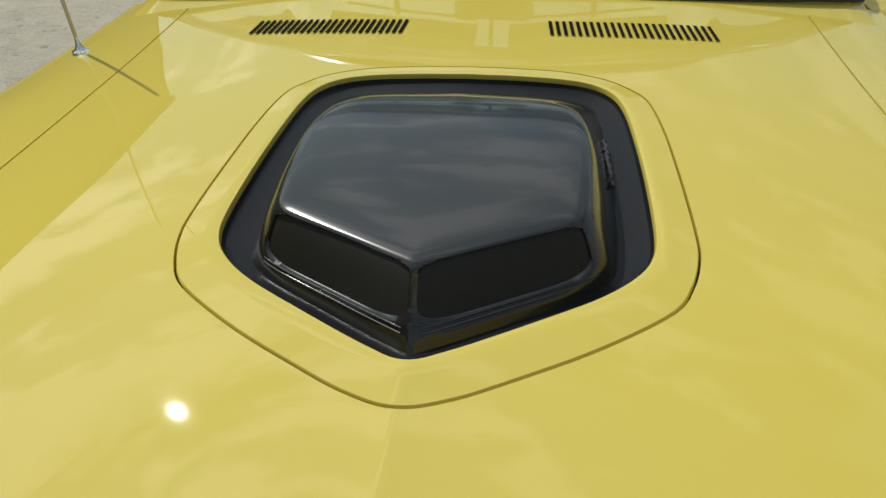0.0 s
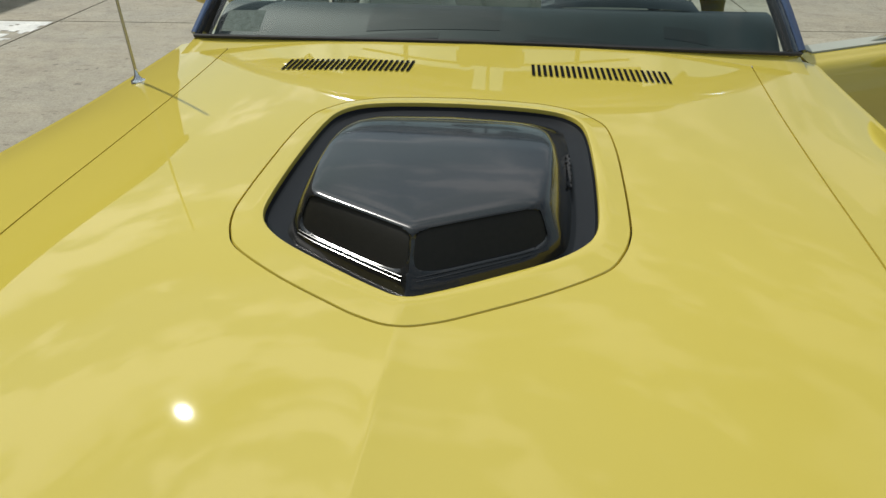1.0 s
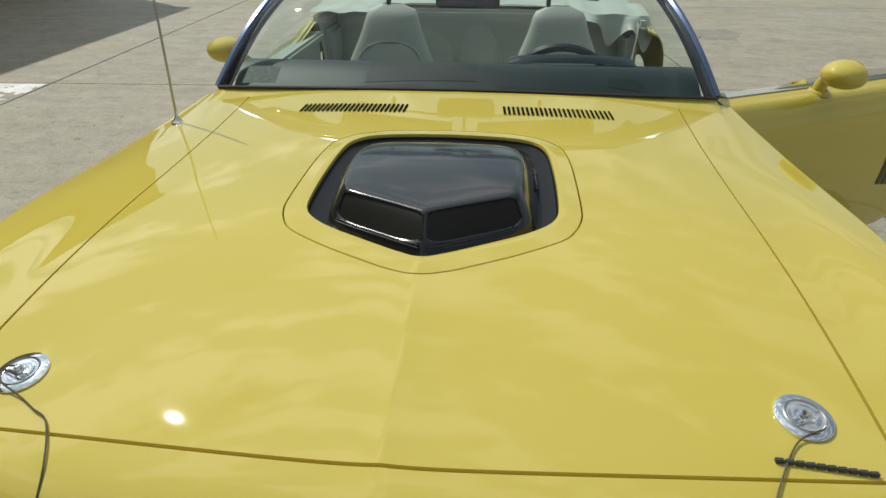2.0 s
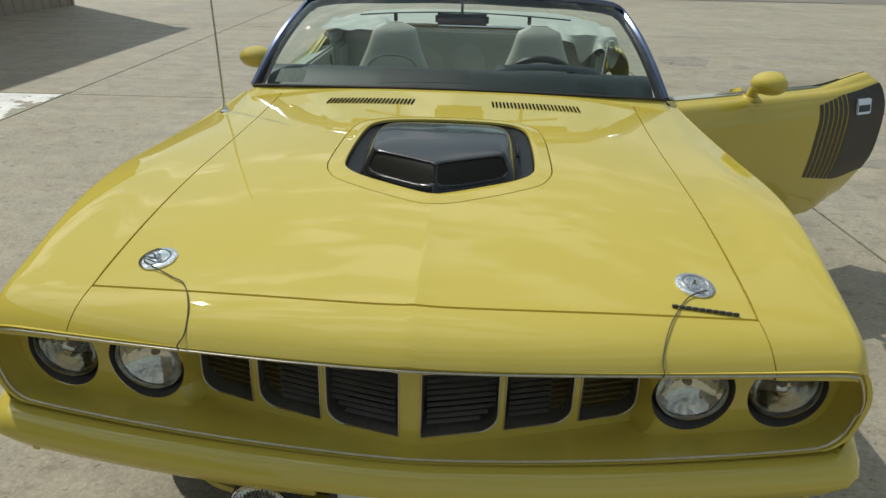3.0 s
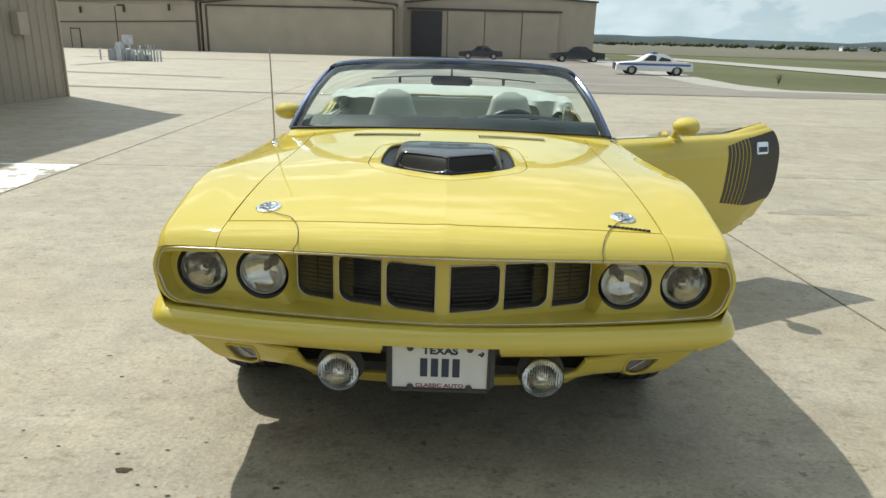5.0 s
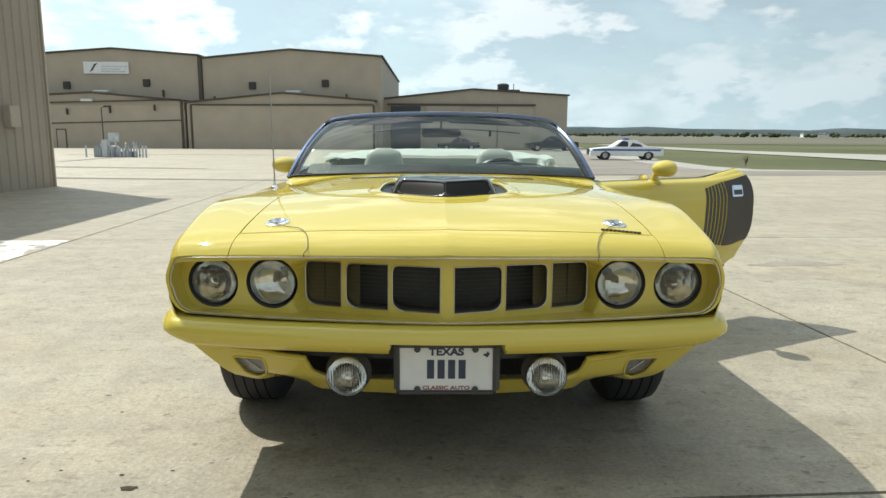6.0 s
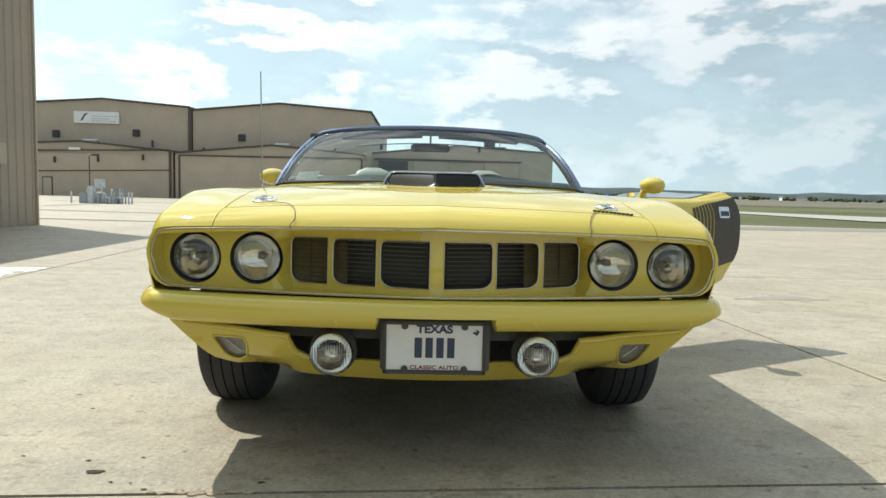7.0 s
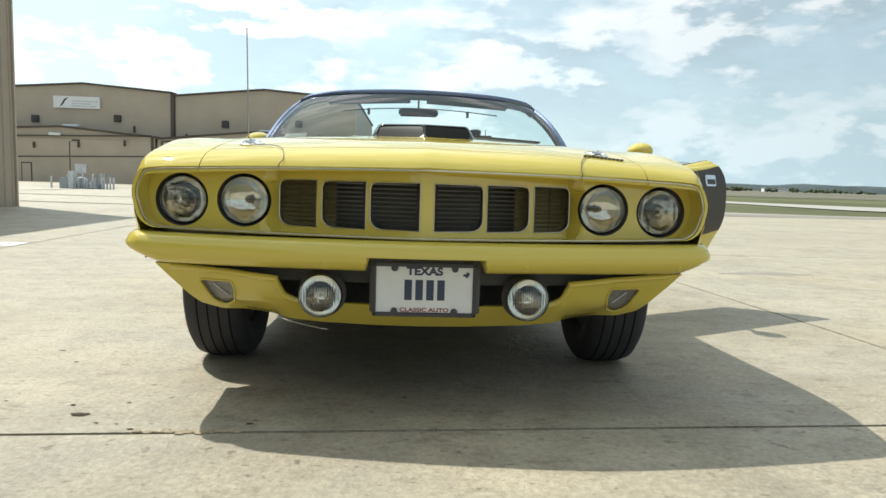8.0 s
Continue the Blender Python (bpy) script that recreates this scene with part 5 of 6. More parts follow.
# ---- airfield ----
def gable(name, label, x0, x1, xp, y0, depth, z0, ze0, ze1, zp, material, rib=0.0):
    root = thing(name, label, "hangar")
    bm = bmesh.new()
    o = [(x0, z0), (x1, z0), (x1, ze1), (xp, zp), (x0, ze0)]
    a = [bm.verts.new((x, y0, z)) for x, z in o]
    b = [bm.verts.new((x, y0 + depth, z)) for x, z in o]
    bm.faces.new(a)
    bm.faces.new(b[::-1])
    for j in range(5):
        bm.faces.new((a[j], a[(j + 1) % 5], b[(j + 1) % 5], b[j]))
    part("wall", bm, material, root, smooth=False)
    bm = bmesh.new()
    for (p, q) in (((x0 - 0.2, ze0), (xp, zp)), ((xp, zp), (x1 + 0.2, ze1))):
        r = [bm.verts.new(v) for v in ((p[0], y0 - 0.25, p[1] + 0.02), (q[0], y0 - 0.25, q[1] + 0.02), (q[0], y0 + depth, q[1] + 0.02), (p[0], y0 + depth, p[1] + 0.02))]
        t = [bm.verts.new(v.co + Vector((0, 0, 0.17))) for v in r]
        for j in range(4):
            bm.faces.new((r[j], r[(j + 1) % 4], t[(j + 1) % 4], t[j]))
        bm.faces.new(t)
        bm.faces.new(r[::-1])
    part("roof_trim", bm, ROOF_TRIM, root, smooth=False)
    if rib:
        bm = bmesh.new()
        x = x0 + rib
        while x < x1 - 0.1:
            zt = np.interp(x, (x0, xp, x1), (ze0, zp, ze1))
            box(bm, x - 0.03, x + 0.03, y0 - 0.018, y0 + 0.01, z0, float(zt) - 0.05)
            x += rib
        part("siding_rib", bm, material, root, smooth=False)
    return root


GZ = gz(90)
h1 = gable("hangar", "large tan metal hangar with a white sign", -50, -27.85, -37.8, 80, 40, GZ, 9.75, 9.98, 10.68, SIDING)
h2 = gable("hangar", "large tan metal hangar with square vents", -27.3, -6.25, -17.0, 80, 40, GZ, 9.65, 10.02, 10.72, SIDING)
part("downpipe", boxed(-27.8, -27.35, 79.75, 80.2, GZ, 9.9, 0.04), ROOF_TRIM, h1)
a1 = gable("hangar_annex", "low tan hangar front with tall sliding doors", -50, -28.8, -39.4, 77.5, 2.6, GZ, 4.9, 4.62, 5.5, SIDING)
a2 = gable("hangar_annex", "low tan hangar front with a shut sliding door", -28.5, -6.9, -17.4, 77.5, 2.6, GZ, 4.45, 4.78, 5.6, SIDING)
for root, x0, x1, z0, z1 in ((a1, -49.5, -29.2, 4.2, 4.75), (a2, -27.9, -7.1, 4.2, 4.35)):
    part("sliding_door", boxed(x0, x1, 77.38, 77.5, GZ + 0.05, z0, 0.02), SIDING, root)
    rail = boxed(x0 - 0.1, x1 + 0.1, 77.25, 77.45, z0, z0 + 0.13, 0.02)
    for v in rail.verts:
        v.co.z += (z1 - z0) * (v.co.x - x0) / (x1 - x0)
    part("door_rail", rail, ROOF_TRIM, root)
    part("door_edge", boxed(x1, x1 + 0.25, 77.3, 77.5, GZ, z1, 0.02), ROOF_TRIM, root)
    part("door_edge", boxed(x0 - 0.2, x0, 77.3, 77.5, GZ, z0, 0.02), ROOF_TRIM, root)
rail = boxed(-49.5, -29.2, 77.3, 77.4, 1.85, 1.97, 0.02)
for v in rail.verts:
    v.co.z += 0.6 * (v.co.x + 49.5) / 20.3
part("mid_rail", rail, ROOF_TRIM, a1)
walk_in = part("walk_door", boxed(-43.5, -42.55, 77.3, 77.4, GZ, 1.32, 0.02), SIDING, a1)
part("door_frame", boxed(-43.62, -42.43, 77.33, 77.38, GZ, 1.45, 0.02), ROOF_TRIM, walk_in)
for x, z in ((-42.1, 3.4), (-37.2, 3.6), (-32.1, 3.9)):
    part("wall_lamp", boxed(x - 0.10, x + 0.10, 77.1, 77.4, z - 0.35, z + 0.35, 0.05), ROOF_TRIM, a1)
part("gable_lamp", boxed(-40.4, -39.1, 77.0, 77.4, 4.55, 4.85, 0.05), WHITE_PAINT, a1)
for root, x, z in ((a1, -38.6, 5.62), (a2, -16.4, 5.72)):
    part("skylight", boxed(x - 0.9, x + 0.9, 78.2, 79.2, z, z + 0.28, 0.1), WHITE_PAINT, root)
sg = part("sign", boxed(-41.1, -35.85, 79.75, 79.95, 7.85, 9.22, 0.02), WHITE_PAINT, h1, "white sign with a dark slanted mark")
bm = bmesh.new()
bm.faces.new([bm.verts.new(p) for p in ((-40.4, 79.74, 8.0), (-40.0, 79.74, 8.25), (-39.75, 79.74, 8.7), (-39.35, 79.74, 9.08), (-39.8, 79.74, 8.95), (-40.1, 79.74, 8.5))])
part("sign_mark", bm, DECAL, sg)
for z, w in ((8.68, 3.0), (8.38, 2.2), (8.12, 2.8)):
    part("sign_bar", boxed(-39.0, -39.0 + w, 79.73, 79.76, z - 0.05, z + 0.05), CHALK, sg)
for root, xs in ((h1, ((-43.27, 6.52), (-33.92, 6.85))), (h2, ((-21.5, 6.62), (-12.89, 6.94)))):
    for x, z in xs:
        v = part("wall_vent", boxed(x - 0.42, x + 0.42, 79.8, 80.0, z - 0.42, z + 0.42, 0.05), DECAL, root)
        for k in range(4):
            part("vent_blade", boxed(x - 0.34, x + 0.34, 79.74, 79.8, z - 0.32 + k * 0.19, z - 0.24 + k * 0.19), ROOF_TRIM, v)
for root, x, z in ((h1, -32.0, 5.6), (h2, -26.0, 4.9), (h2, -10.4, 5.3)):
    part("small_vent_pipe", boxed(x - 0.09, x + 0.09, 79.7, 79.95, z - 0.35, z + 0.45, 0.03), ROOF_TRIM, root)
h3 = gable("hangar", "low wide tan hangar with sliding doors", -7.1, 16.75, 4.9, 84, 30, GZ, 5.25, 5.9, 6.58, SIDING, 1.2)
for k in range(4):
    part("sliding_door", boxed(-5.5 + k * 4.5, -1.1 + k * 4.5, 83.8 - 0.08 * (k % 2), 83.95, GZ + 0.05, 4.6, 0.03), SIDING, h3)
# black slab before the doors paints the shade inside an open doorway
part("doorway_shade", boxed(-5.4, -1.7, 83.6, 83.72, GZ + 0.05, 4.5, 0.02), DECAL, h3)
part("door_rail", boxed(-5.9, 12.7, 83.6, 83.8, 4.62, 4.85, 0.02), ROOF_TRIM, h3)
part("roof_fan", lathe([(0.5, 0), (0.5, 0.5), (0.75, 0.55), (0.8, 1.25), (0.5, 1.4), (0, 1.42)], 16, Matrix.Translation((9.2, 90, 6.4))), DECAL, h3)
part("roof_unit", boxed(9.9, 11.4, 89.5, 91, 6.3, 7.0, 0.05), ROOF_TRIM, h3)
part("roof_mast", tube([(10.6, 90, 6.9), (10.6, 90, 7.8)], 0.05, 6), ROOF_TRIM, h3)

# near building beside the car
LB = thing("workshop_building", "tan ribbed metal building wall with shaded side", "building")
LBX, LBY = -9.07, 14.08


def eave(y):
    """Height of the gable's edge, highest in the middle of the wall."""
    return 6.25 + 0.083 * (17.0 - abs(y + 3.0))


o = [(LBY, gz(12) - 0.3), (LBY, eave(LBY)), (-3.0, eave(-3.0)), (-20.08, eave(-20.08)), (-20.08, gz(12) - 0.3)]
bm = bmesh.new()
a = [bm.verts.new((LBX, y, z)) for y, z in o]
b = [bm.verts.new((LBX - 14, y, z)) for y, z in o]
bm.faces.new(a)
bm.faces.new(b[::-1])
for j in range(5):
    bm.faces.new((a[j - 1], a[j], b[j], b[j - 1]))
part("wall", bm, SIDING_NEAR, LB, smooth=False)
for k in range(80):
    y = LBY - 0.1 - 0.305 * k
    bm = bmesh.new()
    # a rib with sloping flanks
    z0, z1 = gz(12) - 0.25, eave(y) - 0.02
    for dy, dx in ((-0.045, 0.0), (-0.02, 0.024), (0.02, 0.024), (0.045, 0.0)):
        bm.verts.new((LBX + dx, y + dy, z0))
        bm.verts.new((LBX + dx, y + dy, z1))
    bm.verts.ensure_lookup_table()
    for q in range(3):
        bm.faces.new((bm.verts[2 * q], bm.verts[2 * q + 2], bm.verts[2 * q + 3], bm.verts[2 * q + 1]))
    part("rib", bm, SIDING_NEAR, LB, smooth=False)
part("corner_trim", boxed(LBX - 0.05, LBX + 0.05, LBY - 0.02, LBY + 0.04, gz(12) - 0.2, eave(LBY), 0.005), SIDING, LB)
bm = bmesh.new()
for y0, y1 in ((LBY + 0.12, -3.0), (-3.0, -20.2)):
    lo = [bm.verts.new((x, y, eave(y))) for x, y in ((LBX + 0.12, y0), (LBX + 0.12, y1), (LBX - 14.2, y1), (LBX - 14.2, y0))]
    hi = [bm.verts.new(v.co + Vector((0, 0, 0.22))) for v in lo]
    bm.faces.new(lo)
    bm.faces.new(hi[::-1])
    for j in range(4):
        bm.faces.new((lo[j - 1], lo[j], hi[j], hi[j - 1]))
part("roof_trim", bm, ROOF_TRIM, LB, smooth=False)
jb = part("junction_box", boxed(LBX, LBX + 0.16, 12.4, 12.75, 1.25, 1.7, 0.01), SIDING, LB)

# worn white paint on the slab
wp = bmesh.new()
grid, cell = {}, 0.035


def paint_vert(i, j):
    if (i, j) not in grid:
        u, v = -3.81 - cell * i, 5.66 - cell * j
        x, y = u * CA - v * SA, u * SA + v * CA
        grid[i, j] = wp.verts.new((x, y, gz(y) + 0.003))
    return grid[i, j]


for i in range(120):
    for j in range(48):
        p = Vector((i * cell, j * cell, 0.0))
        worn = noise.noise(p * 1.3) + 0.6 * noise.noise(p * 5.0) + 0.4 * noise.noise(p * 13.0)
        if worn > 0.10 - 0.35 * (j < 3) + 0.012 * max(0, j - 26):
            wp.faces.new((paint_vert(i, j), paint_vert(i + 1, j), paint_vert(i + 1, j + 1), paint_vert(i, j + 1)))
tagged(part("painted_marking", wp, WHITE_LINE), "worn flaking white paint patch on the concrete", "marking", "", "structure")

# broad faint oil marks
rnd = random.Random(51)
for x, y, rx, ry in ((2.95, 9.05, 0.34, 0.66), (3.3, 4.15, 0.5, 0.16)):
    for q in range(7):
        sb = bmesh.new()
        cx, cy = x + rx * rnd.uniform(-0.6, 0.6), y + ry * rnd.uniform(-0.6, 0.6)
        sb.faces.new([sb.verts.new((cx + rx * 0.5 * rnd.uniform(0.5, 1.2) * math.cos(a * math.pi / 10), cy + ry * 0.5 * rnd.uniform(0.5, 1.2) * math.sin(a * math.pi / 10), gz(cy) + 0.0015 + 0.0003 * q)) for a in range(20)])
        part("oil_mark", sb, FAINT, apron)

# small dark stains on the concrete
rnd = random.Random(17)
for k, (x, y, r) in enumerate(((-1.027, -0.065, 0.027), (-1.088, 0.026, 0.009), (-0.93, 0.057, 0.008), (-0.818, 0.115, 0.007), (-1.31, 0.06, 0.007), (-1.49, 0.153, 0.007), (-1.377, -0.015, 0.006), (-0.945, -0.141, 0.007), (-0.885, -0.148, 0.006), (-0.829, -0.19, 0.009), (-0.507, -0.133, 0.013), (-1.5, 0.8, 0.012), (-1.35, 0.6, 0.010))):
    sb = bmesh.new()
    pts = [(x + r * rnd.uniform(0.7, 1.3) * math.cos(q * math.pi / 8), y + 0.55 * r * rnd.uniform(0.7, 1.3) * math.sin(q * math.pi / 8)) for q in range(16)]
    sb.faces.new([sb.verts.new((px, py, gz(py) + 0.002)) for px, py in pts])
    part("oil_spot", sb, STAIN, apron)

rnd = random.Random(29)
sb = bmesh.new()
for k in range(36):
    x = rnd.uniform(0.0, 1.6)
    y = -0.175 + 0.056 * x + rnd.choice((-1, 1)) * (0.012 + abs(rnd.gauss(0, 0.045)))
    r = rnd.uniform(0.002, 0.009)
    sb.faces.new([sb.verts.new((x + 1.8 * r * rnd.uniform(0.4, 1.4) * math.cos(q * math.pi / 4), y + 0.8 * r * rnd.uniform(0.4, 1.4) * math.sin(q * math.pi / 4), gz(y) + 0.0015 + 0.00002 * k)) for q in range(8)])
tagged(part("joint_dirt", sb, DIRT, apron), "", "", "", "stuff")
crust = bmesh.new()
for k in range(60):
    x = -0.66 + rnd.gauss(0, 0.07)
    y = -0.175 + 0.056 * x + rnd.gauss(0.004, 0.008)
    r = rnd.uniform(0.004, 0.011)
    bmesh.ops.create_icosphere(crust, subdivisions=1, radius=r, matrix=Matrix.Translation((x, y, gz(y) + 0.001)) @ Matrix.Diagonal((1.6, 0.9, 0.6, 1)))
part("joint_crust", crust, CRUST, apron)

# fuel point
FP = thing("fuel_point", "white fuel pumps and tank cluster on the apron", "fuel pump")
fz = gz(45)
rnd = random.Random(8)
part("cabinet", boxed(-24.0, -23.0, 45, 46, fz, fz + 0.9, 0.05), GREY_PAINT, FP)
part("pump", boxed(-23.0, -22.3, 45, 45.8, fz, fz + 1.5, 0.05), CHALK, FP)
for k in range(16):
    x = -23.6 + 0.34 * k
    part("pipe", tube([(x, 45.3, fz), (x, 45.3, fz + rnd.uniform(0.5, 1.4)), (x + rnd.uniform(-0.3, 0.3), 45.2, fz + rnd.uniform(0.5, 1.3))], 0.10, 8), CHALK if k % 3 else GREY_PAINT, FP)
part("tank", lathe([(0, 0), (0.55, 0.0), (0.6, 0.1), (0.6, 0.8), (0.5, 0.95), (0, 1.0)], 18, Matrix.Translation((-21.9, 46, fz))), CHALK, FP)
part("sign_board", boxed(-22.4, -21.1, 45.6, 45.75, fz + 1.3, fz + 2.1, 0.03), CHALK, FP)
for k in range(7):
    x = -21.5 + 0.42 * k
    h = rnd.uniform(0.4, 0.9)
    part("hose_reel", boxed(x - 0.11, x + 0.11, 44.6 + rnd.uniform(0, 1), 45.2 + rnd.uniform(0, 1), fz, fz + h, 0.06), CHALK if k != 5 else GREY_PAINT, FP)
for x in (-24.9, -18.0, -17.6):
    part("bollard", lathe([(0.11, 0), (0.11, 0.9), (0.08, 1.0), (0, 1.02)], 10, Matrix.Translation((x, 45, fz))), CHALK, FP)
FP.matrix_basis = Matrix.Translation((-8.72, 17.0, gz(39.5) - 0.70 * gz(45))) @ Matrix.Diagonal((0.49, 0.49, 0.70, 1.0))
lp = thing("street_lamp", "thin pole lamp beside the hangar", "lamp")
part("pole", tube([(-34.7, 70, gz(70)), (-34.7, 70, 3.6), (-34.3, 70, 3.75)], 0.06, 8), ROOF_TRIM, lp)
part("head", boxed(-34.4, -33.7, 69.8, 70.2, 3.65, 3.85, 0.05), ROOF_TRIM, lp)


# parked and passing vehicles
def saloon(name, label, m, paint, L=5.3, W=1.95, trim=None):
    root = thing(name, label, "car")
    low = [(-L / 2, 0.32), (-L / 2, 0.62), (-L / 2 + 0.1, 0.78), (-L * 0.22, 0.92), (L * 0.30, 0.96), (L / 2 - 0.05, 0.90), (L / 2, 0.6), (L / 2, 0.35)]
    for c in (L * 0.30, -L * 0.29):
        low += [(c + 0.40, 0.30), (c + 0.3, 0.52), (c, 0.64), (c - 0.3, 0.52), (c - 0.40, 0.30)]
    cab = [(-L * 0.2, 0.92), (-L * 0.07, 1.38), (L * 0.0, 1.44), (L * 0.14, 1.42), (L * 0.30, 0.95)]

    def slab2(o, w, w2):
        bm = bmesh.new()
        a = [bm.verts.new((x, -w - (w2 - w) * (z > 1.0), z)) for x, z in o]
        b = [bm.verts.new((x, w + (w2 - w) * (z > 1.0), z)) for x, z in o]
        bm.faces.new(a)
        bm.faces.new(b[::-1])
        for j in range(len(o)):
            bm.faces.new((a[j], a[(j + 1) % len(o)], b[(j + 1) % len(o)], b[j]))
        return bm
    part("body", slab2(low, W / 2, W / 2), paint, root, smooth=False)
    part("cabin", slab2(cab, W / 2 - 0.12, W / 2 - 0.32), paint, root, smooth=False)
    for sy in (-1, 1):
        for x0, x1 in ((-L * 0.145, L * 0.02), (L * 0.04, L * 0.22)):
            bm = bmesh.new()
            t0, t1 = max(x0 + 0.32, -L * 0.06), min(x1, L * 0.15)
            yy = W / 2 - 0.125
            bm.faces.new([bm.verts.new(p) for p in ((x0, sy * (yy + 0.006), 0.97), (x1, sy * (yy + 0.006), 0.97), (t1, sy * (yy - 0.178), 1.36), (t0, sy * (yy - 0.178), 1.36))])
            part("side_window", bm, DARKGLASS, root, smooth=False)
        for wx in (L * 0.30, -L * 0.29):
            w = part("wheel", lathe([(0.2, -0.1), (0.32, -0.1), (0.34, -0.06), (0.34, 0.06), (0.32, 0.1), (0.2, 0.1)], 24, pose(wx, sy * (W / 2 - 0.12), 0.34, 90, 0, 0)), RUBBER, root)
            part("hub_cap", lathe([(0.2, 0.09), (0.1, 0.11), (0, 0.11)], 16, pose(wx, sy * (W / 2 - 0.12), 0.34, 90 * sy, 0, 0)), STEEL, w)
        if trim:
            part("side_stripe", boxed(-L / 2 + 0.2, L / 2 - 0.2, sy * (W / 2) - 0.004 + 0.0, sy * (W / 2) + 0.004, 0.66, 0.80), trim, root)
    part("lamp_cluster", boxed(-L / 2 - 0.01, -L / 2 + 0.05, -0.7, 0.7, 0.6, 0.72), DARKGLASS, root)
    root.matrix_basis = m
    return root


pc = saloon("patrol_car", "white patrol car with blue side stripe and roof light bar", Matrix.Translation((11.79, 40.0, gz(40) + 0.005)) @ pose(0, 0, 0, 0, 0, -4) @ Matrix.Scale(0.85, 4), WHITE_PAINT, 5.2, 1.95, BLUE_PAINT)
lb = part("light_bar", boxed(-0.15, 0.2, -0.55, 0.55, 1.44, 1.56, 0.03), BLUE_PAINT, pc)
part("push_bar", boxed(-2.66, -2.58, -0.5, 0.5, 0.35, 0.8, 0.02), DECAL, pc)
saloon("parked_car", "dark parked car beside the hangar", Matrix.Translation((2.8, 76, gz(76))), DARKCAR, 4.8)
pk = saloon("pickup_truck", "dark pickup parked beside the hangar", Matrix.Translation((13.1, 74, gz(74))) @ Matrix.Scale(1.15, 4), DARKCAR, 5.0)

# ---- far ground ----
def strip(name, pts_near, pts_far, material, lift, label, cat):
    bm = bmesh.new()
    a = [bm.verts.new((x, y, gz(y) + lift)) for x, y in pts_near]
    b = [bm.verts.new((x, y, gz(y) + lift)) for x, y in pts_far]
    for j in range(len(a) - 1):
        bm.faces.new((a[j], a[j + 1], b[j + 1], b[j]))
    return tagged(part(name, bm, material), label, cat, "", "structure")


strip("road", [(-3.2, 24.14), (-2.88, 50.04), (-2.45, 84.04)], [(11.31, 24.86), (12.91, 48.85), (14.65, 83.83)], LOT, 0.006, "grey weathered asphalt lot between apron and hangar", "road")
strip("road_band", [(-3.24, 20.64), (5.86, 20.83), (12.27, 21.25), (17.28, 22.09), (70.33, 25.62)], [(-3.17, 26.54), (5.93, 26.43), (11.32, 25.86), (17.32, 25.19), (70.36, 28.12)], LOT, 0.008, "grey road along the edge of the apron", "road")
strip("dark_band", [(-3.25, 20.44), (4.26, 20.55), (10.77, 21.17)], [(-3.23, 21.94), (4.27, 21.75), (10.77, 21.32)], ASPHALT, 0.012, "dark asphalt wedge along the edge of the apron", "road")
strip("edging", [(-3.17, 26.34), (5.93, 26.43), (11.13, 26.16)], [(-3.17, 26.84), (5.94, 26.93), (11.13, 26.56)], TAXI, 0.014, "pale concrete edging line", "road")
strip("taxiway", [(15.78, 109.82), (13.61, 64.84), (12.91, 48.85), (11.22, 33.66), (10.86, 28.47), (11.31, 24.86), (17.31, 24.69), (70.35, 27.12)], [(23.38, 109.72), (17.12, 65.6), (15.42, 49.21), (13.87, 37.23), (12.97, 29.74), (13.53, 26.14), (17.72, 25.38), (70.37, 28.62)], TAXI, 0.01, "pale concrete taxiway strip through the grass", "road")
strip("taxiway_far", [(32.69, 134.61), (31.49, 110.62), (32.94, 91.1), (31.86, 68.01), (30.46, 52.73), (29.11, 40.54), (34.46, 36.58), (90.41, 31.88)], [(37.75, 139.55), (35.46, 124.58), (38.85, 107.93), (40.39, 86.91), (41.41, 72.49), (43.89, 62.36), (52.69, 54.35), (110.62, 48.62)], TAXI, 0.01, "far pale runway strip through the grass", "road")
for near, far, stuff in (([(-23.78, 17.9), (-10.49, 17.13), (-2.79, 16.64)], [(-23.77, 18.4), (-10.48, 17.63), (-2.79, 16.84)], SEAL), ([(-25.44, 44.93), (-10.41, 47.04)], [(-25.43, 45.93), (-10.4, 47.94)], SEAL), ([(-18.22, 30.73), (-20.23, 45.76)], [(-17.82, 30.73), (-19.73, 45.75)], SEAL), ([(-39.66, 28), (-8.71, 23.61)], [(-39.63, 30), (-8.7, 24.21)], LOT)):
    strip("dark_streak", near, far, stuff, 0.008, "thin dark sealed streak across the concrete", "road")

strip("far_field", [(-300, 150), (60, 150), (500, 170), (1500, 240)], [(-900, 1900), (200, 1900), (1500, 1900), (3200, 1900)], FIELD, 0.02, "dry brown field beyond the runway", "field")

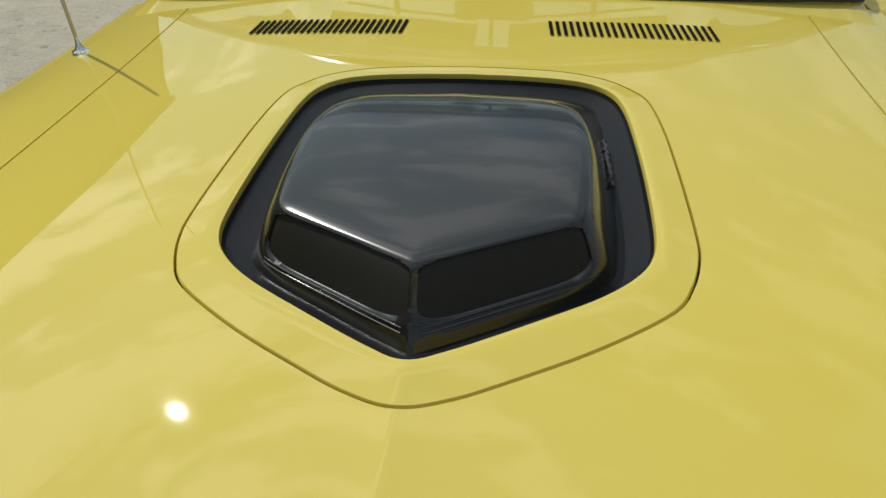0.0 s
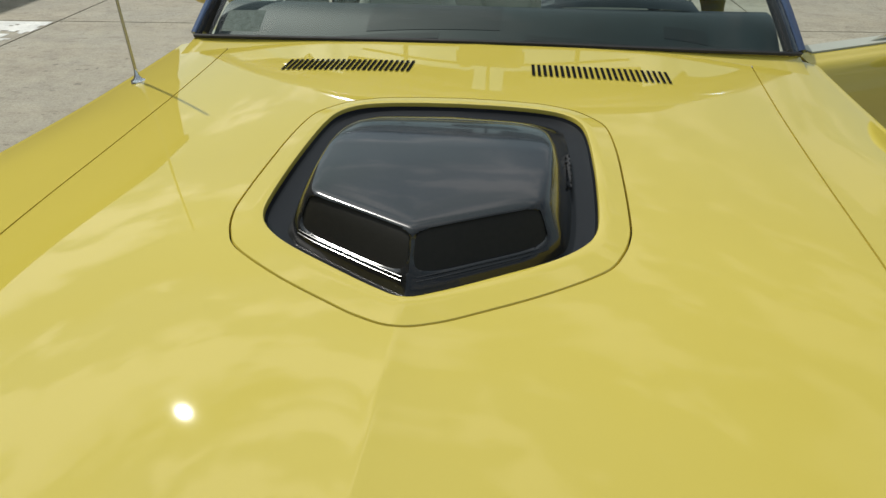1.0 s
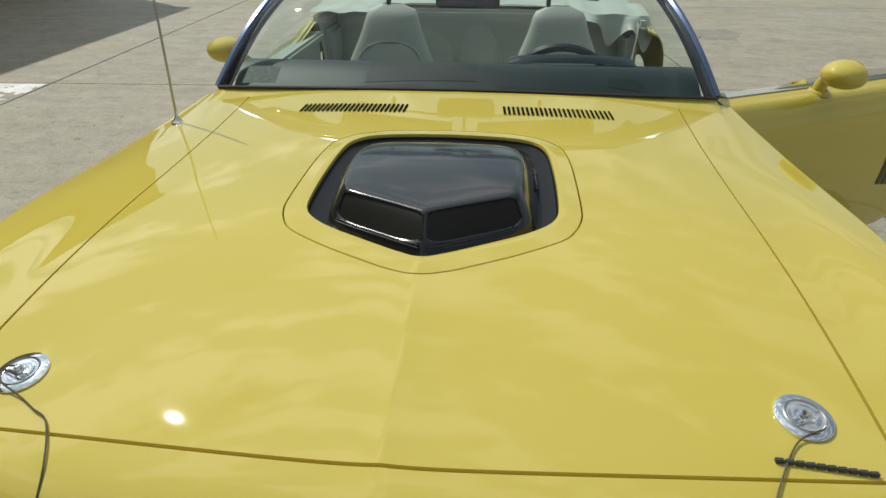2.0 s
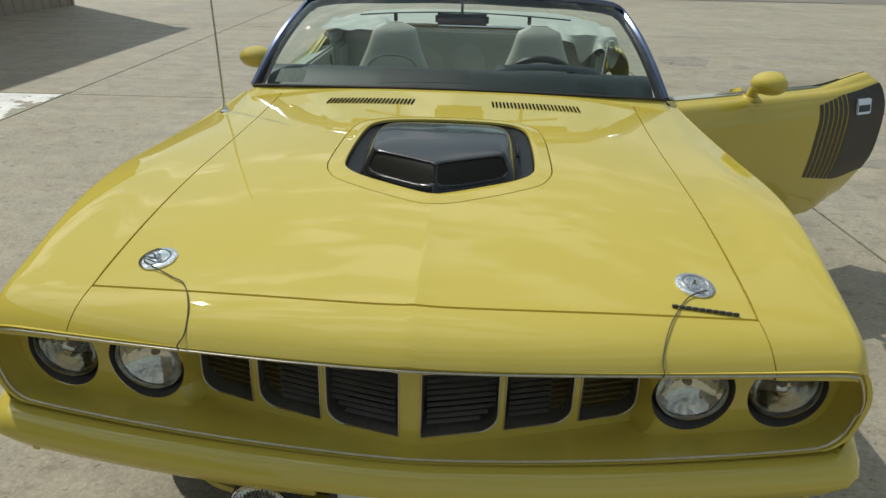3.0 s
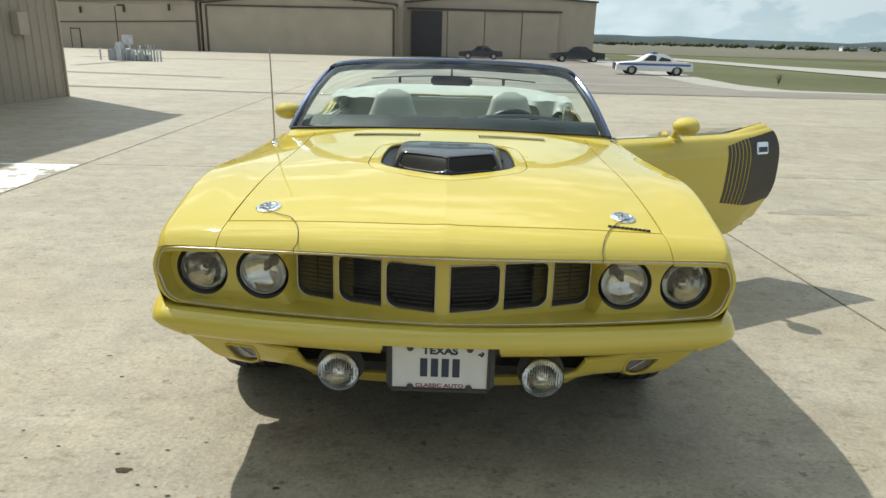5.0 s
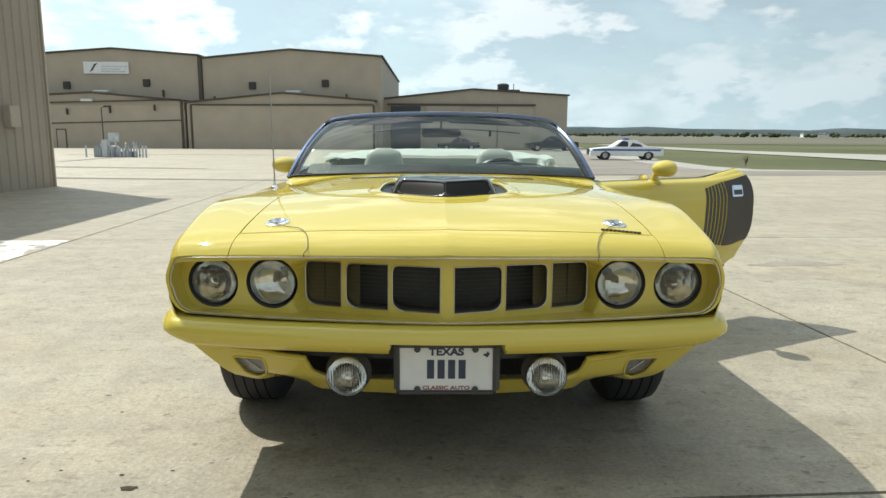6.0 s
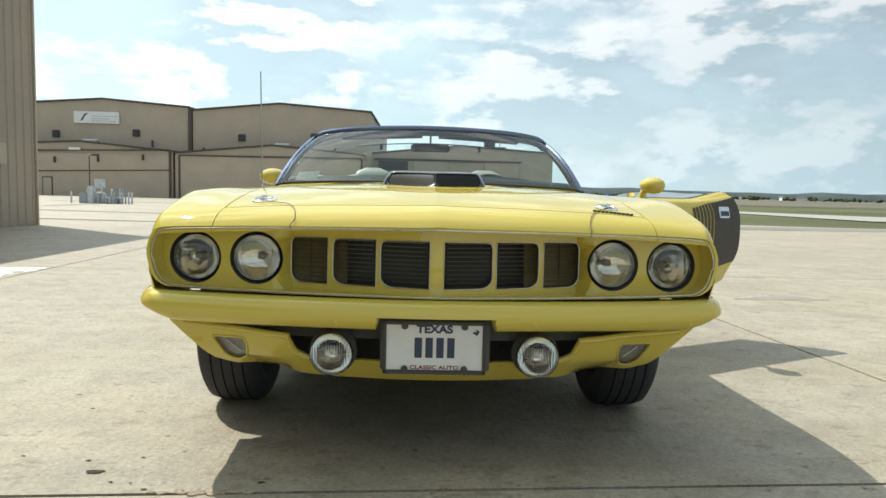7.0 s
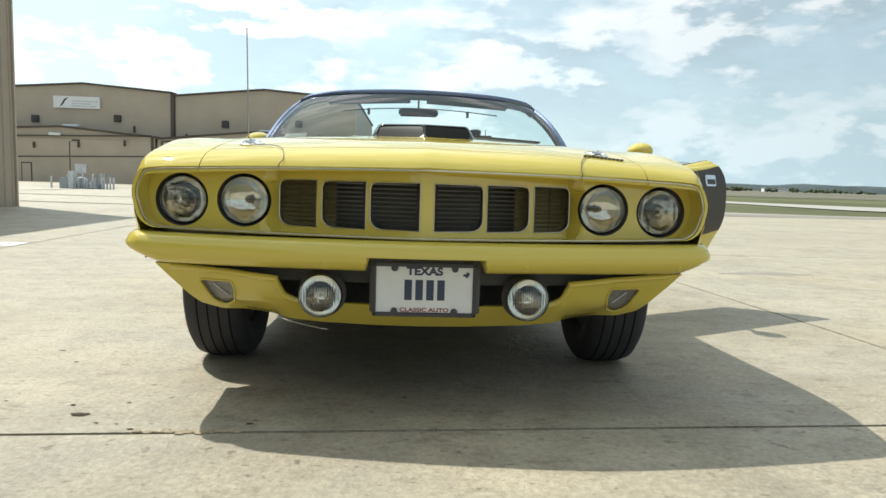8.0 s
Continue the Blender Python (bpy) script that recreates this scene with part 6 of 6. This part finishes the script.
bush = thing("shrub", "small dark reddish shrub standing in the grass", "shrub", (15.29, 31.0, gz(31) - 0.04))
bush.scale = (0.6, 0.6, 0.55)
part("trunk", tube([(0, 0, 0), (0.01, 0, 0.2), (0, 0.01, 0.42)], 0.025, 6), BARK, bush)
rnd = random.Random(44)
lf = bmesh.new()
for k in range(220):
    h = rnd.uniform(0.25, 0.95)
    w = 0.06 + 0.36 * (h - 0.2)
    c = Vector((rnd.gauss(0, w * 0.5), rnd.gauss(0, w * 0.5), h))
    a = Vector((rnd.uniform(-1, 1), rnd.uniform(-1, 1), rnd.uniform(-1, 1))).normalized() * 0.05
    b = a.orthogonal().normalized() * 0.03
    lf.faces.new([lf.verts.new(c + v) for v in (a, b, -a, -b)])
part("crown", lf, BUSH, bush)

hb = bmesh.new()
n = 120
top = []
for i in range(n + 1):
    x = -3400 + 6800 * i / n
    h = 33 + 16 * noise.noise(Vector((x * 0.0011, 3.0, 0))) + 7 * noise.noise(Vector((x * 0.006, 9.0, 0)))
    top.append((hb.verts.new((x, 2600, GZ - 1)), hb.verts.new((x, 2640, GZ + h * 0.8)), hb.verts.new((x, 2900, GZ + h))))
for a, b in zip(top, top[1:]):
    hb.faces.new((a[0], b[0], b[1], a[1]))
    hb.faces.new((a[1], b[1], b[2], a[2]))
tagged(part("far_hills", hb, HILL), "low wooded hills along the horizon", "hill", "", "structure")

rnd = random.Random(21)
tb = bmesh.new()
for k in range(420):
    x, y = rnd.uniform(60, 1700), rnd.uniform(700, 1700)
    r = rnd.uniform(1.5, 5.5)
    for q in range(5):
        bmesh.ops.create_icosphere(tb, subdivisions=1, radius=r * rnd.uniform(0.4, 0.7), matrix=Matrix.Translation((x + rnd.uniform(-r, r), y + rnd.uniform(-r, r), GZ + r * rnd.uniform(0.3, 0.9))))
tagged(part("far_scrub", tb, FOLIAGE), "dark scrub trees scattered over the far field", "trees", "", "stuff")
for k, (x, y, w, h) in enumerate(((420, 900, 28, 4.5), (800, 1050, 34, 5), (900, 1000, 20, 5), (640, 1150, 24, 6), (560, 980, 14, 4), (515, 930, 18, 4.5), (592, 1010, 16, 5), (455, 960, 12, 4), (700, 1200, 30, 6))):
    fb = thing("far_shed", "small pale shed far across the airfield", "building", (x, y, GZ), "far sheds")
    part("wall", boxed(-w / 2, w / 2, -4, 4, 0, h), WHITE_PAINT, fb, smooth=False)
    part("roof", boxed(-w / 2 - 0.5, w / 2 + 0.5, -4.5, 4.5, h, h + 0.9), TILE_ROOF if k % 3 == 1 else GREY_PAINT, fb, smooth=False)
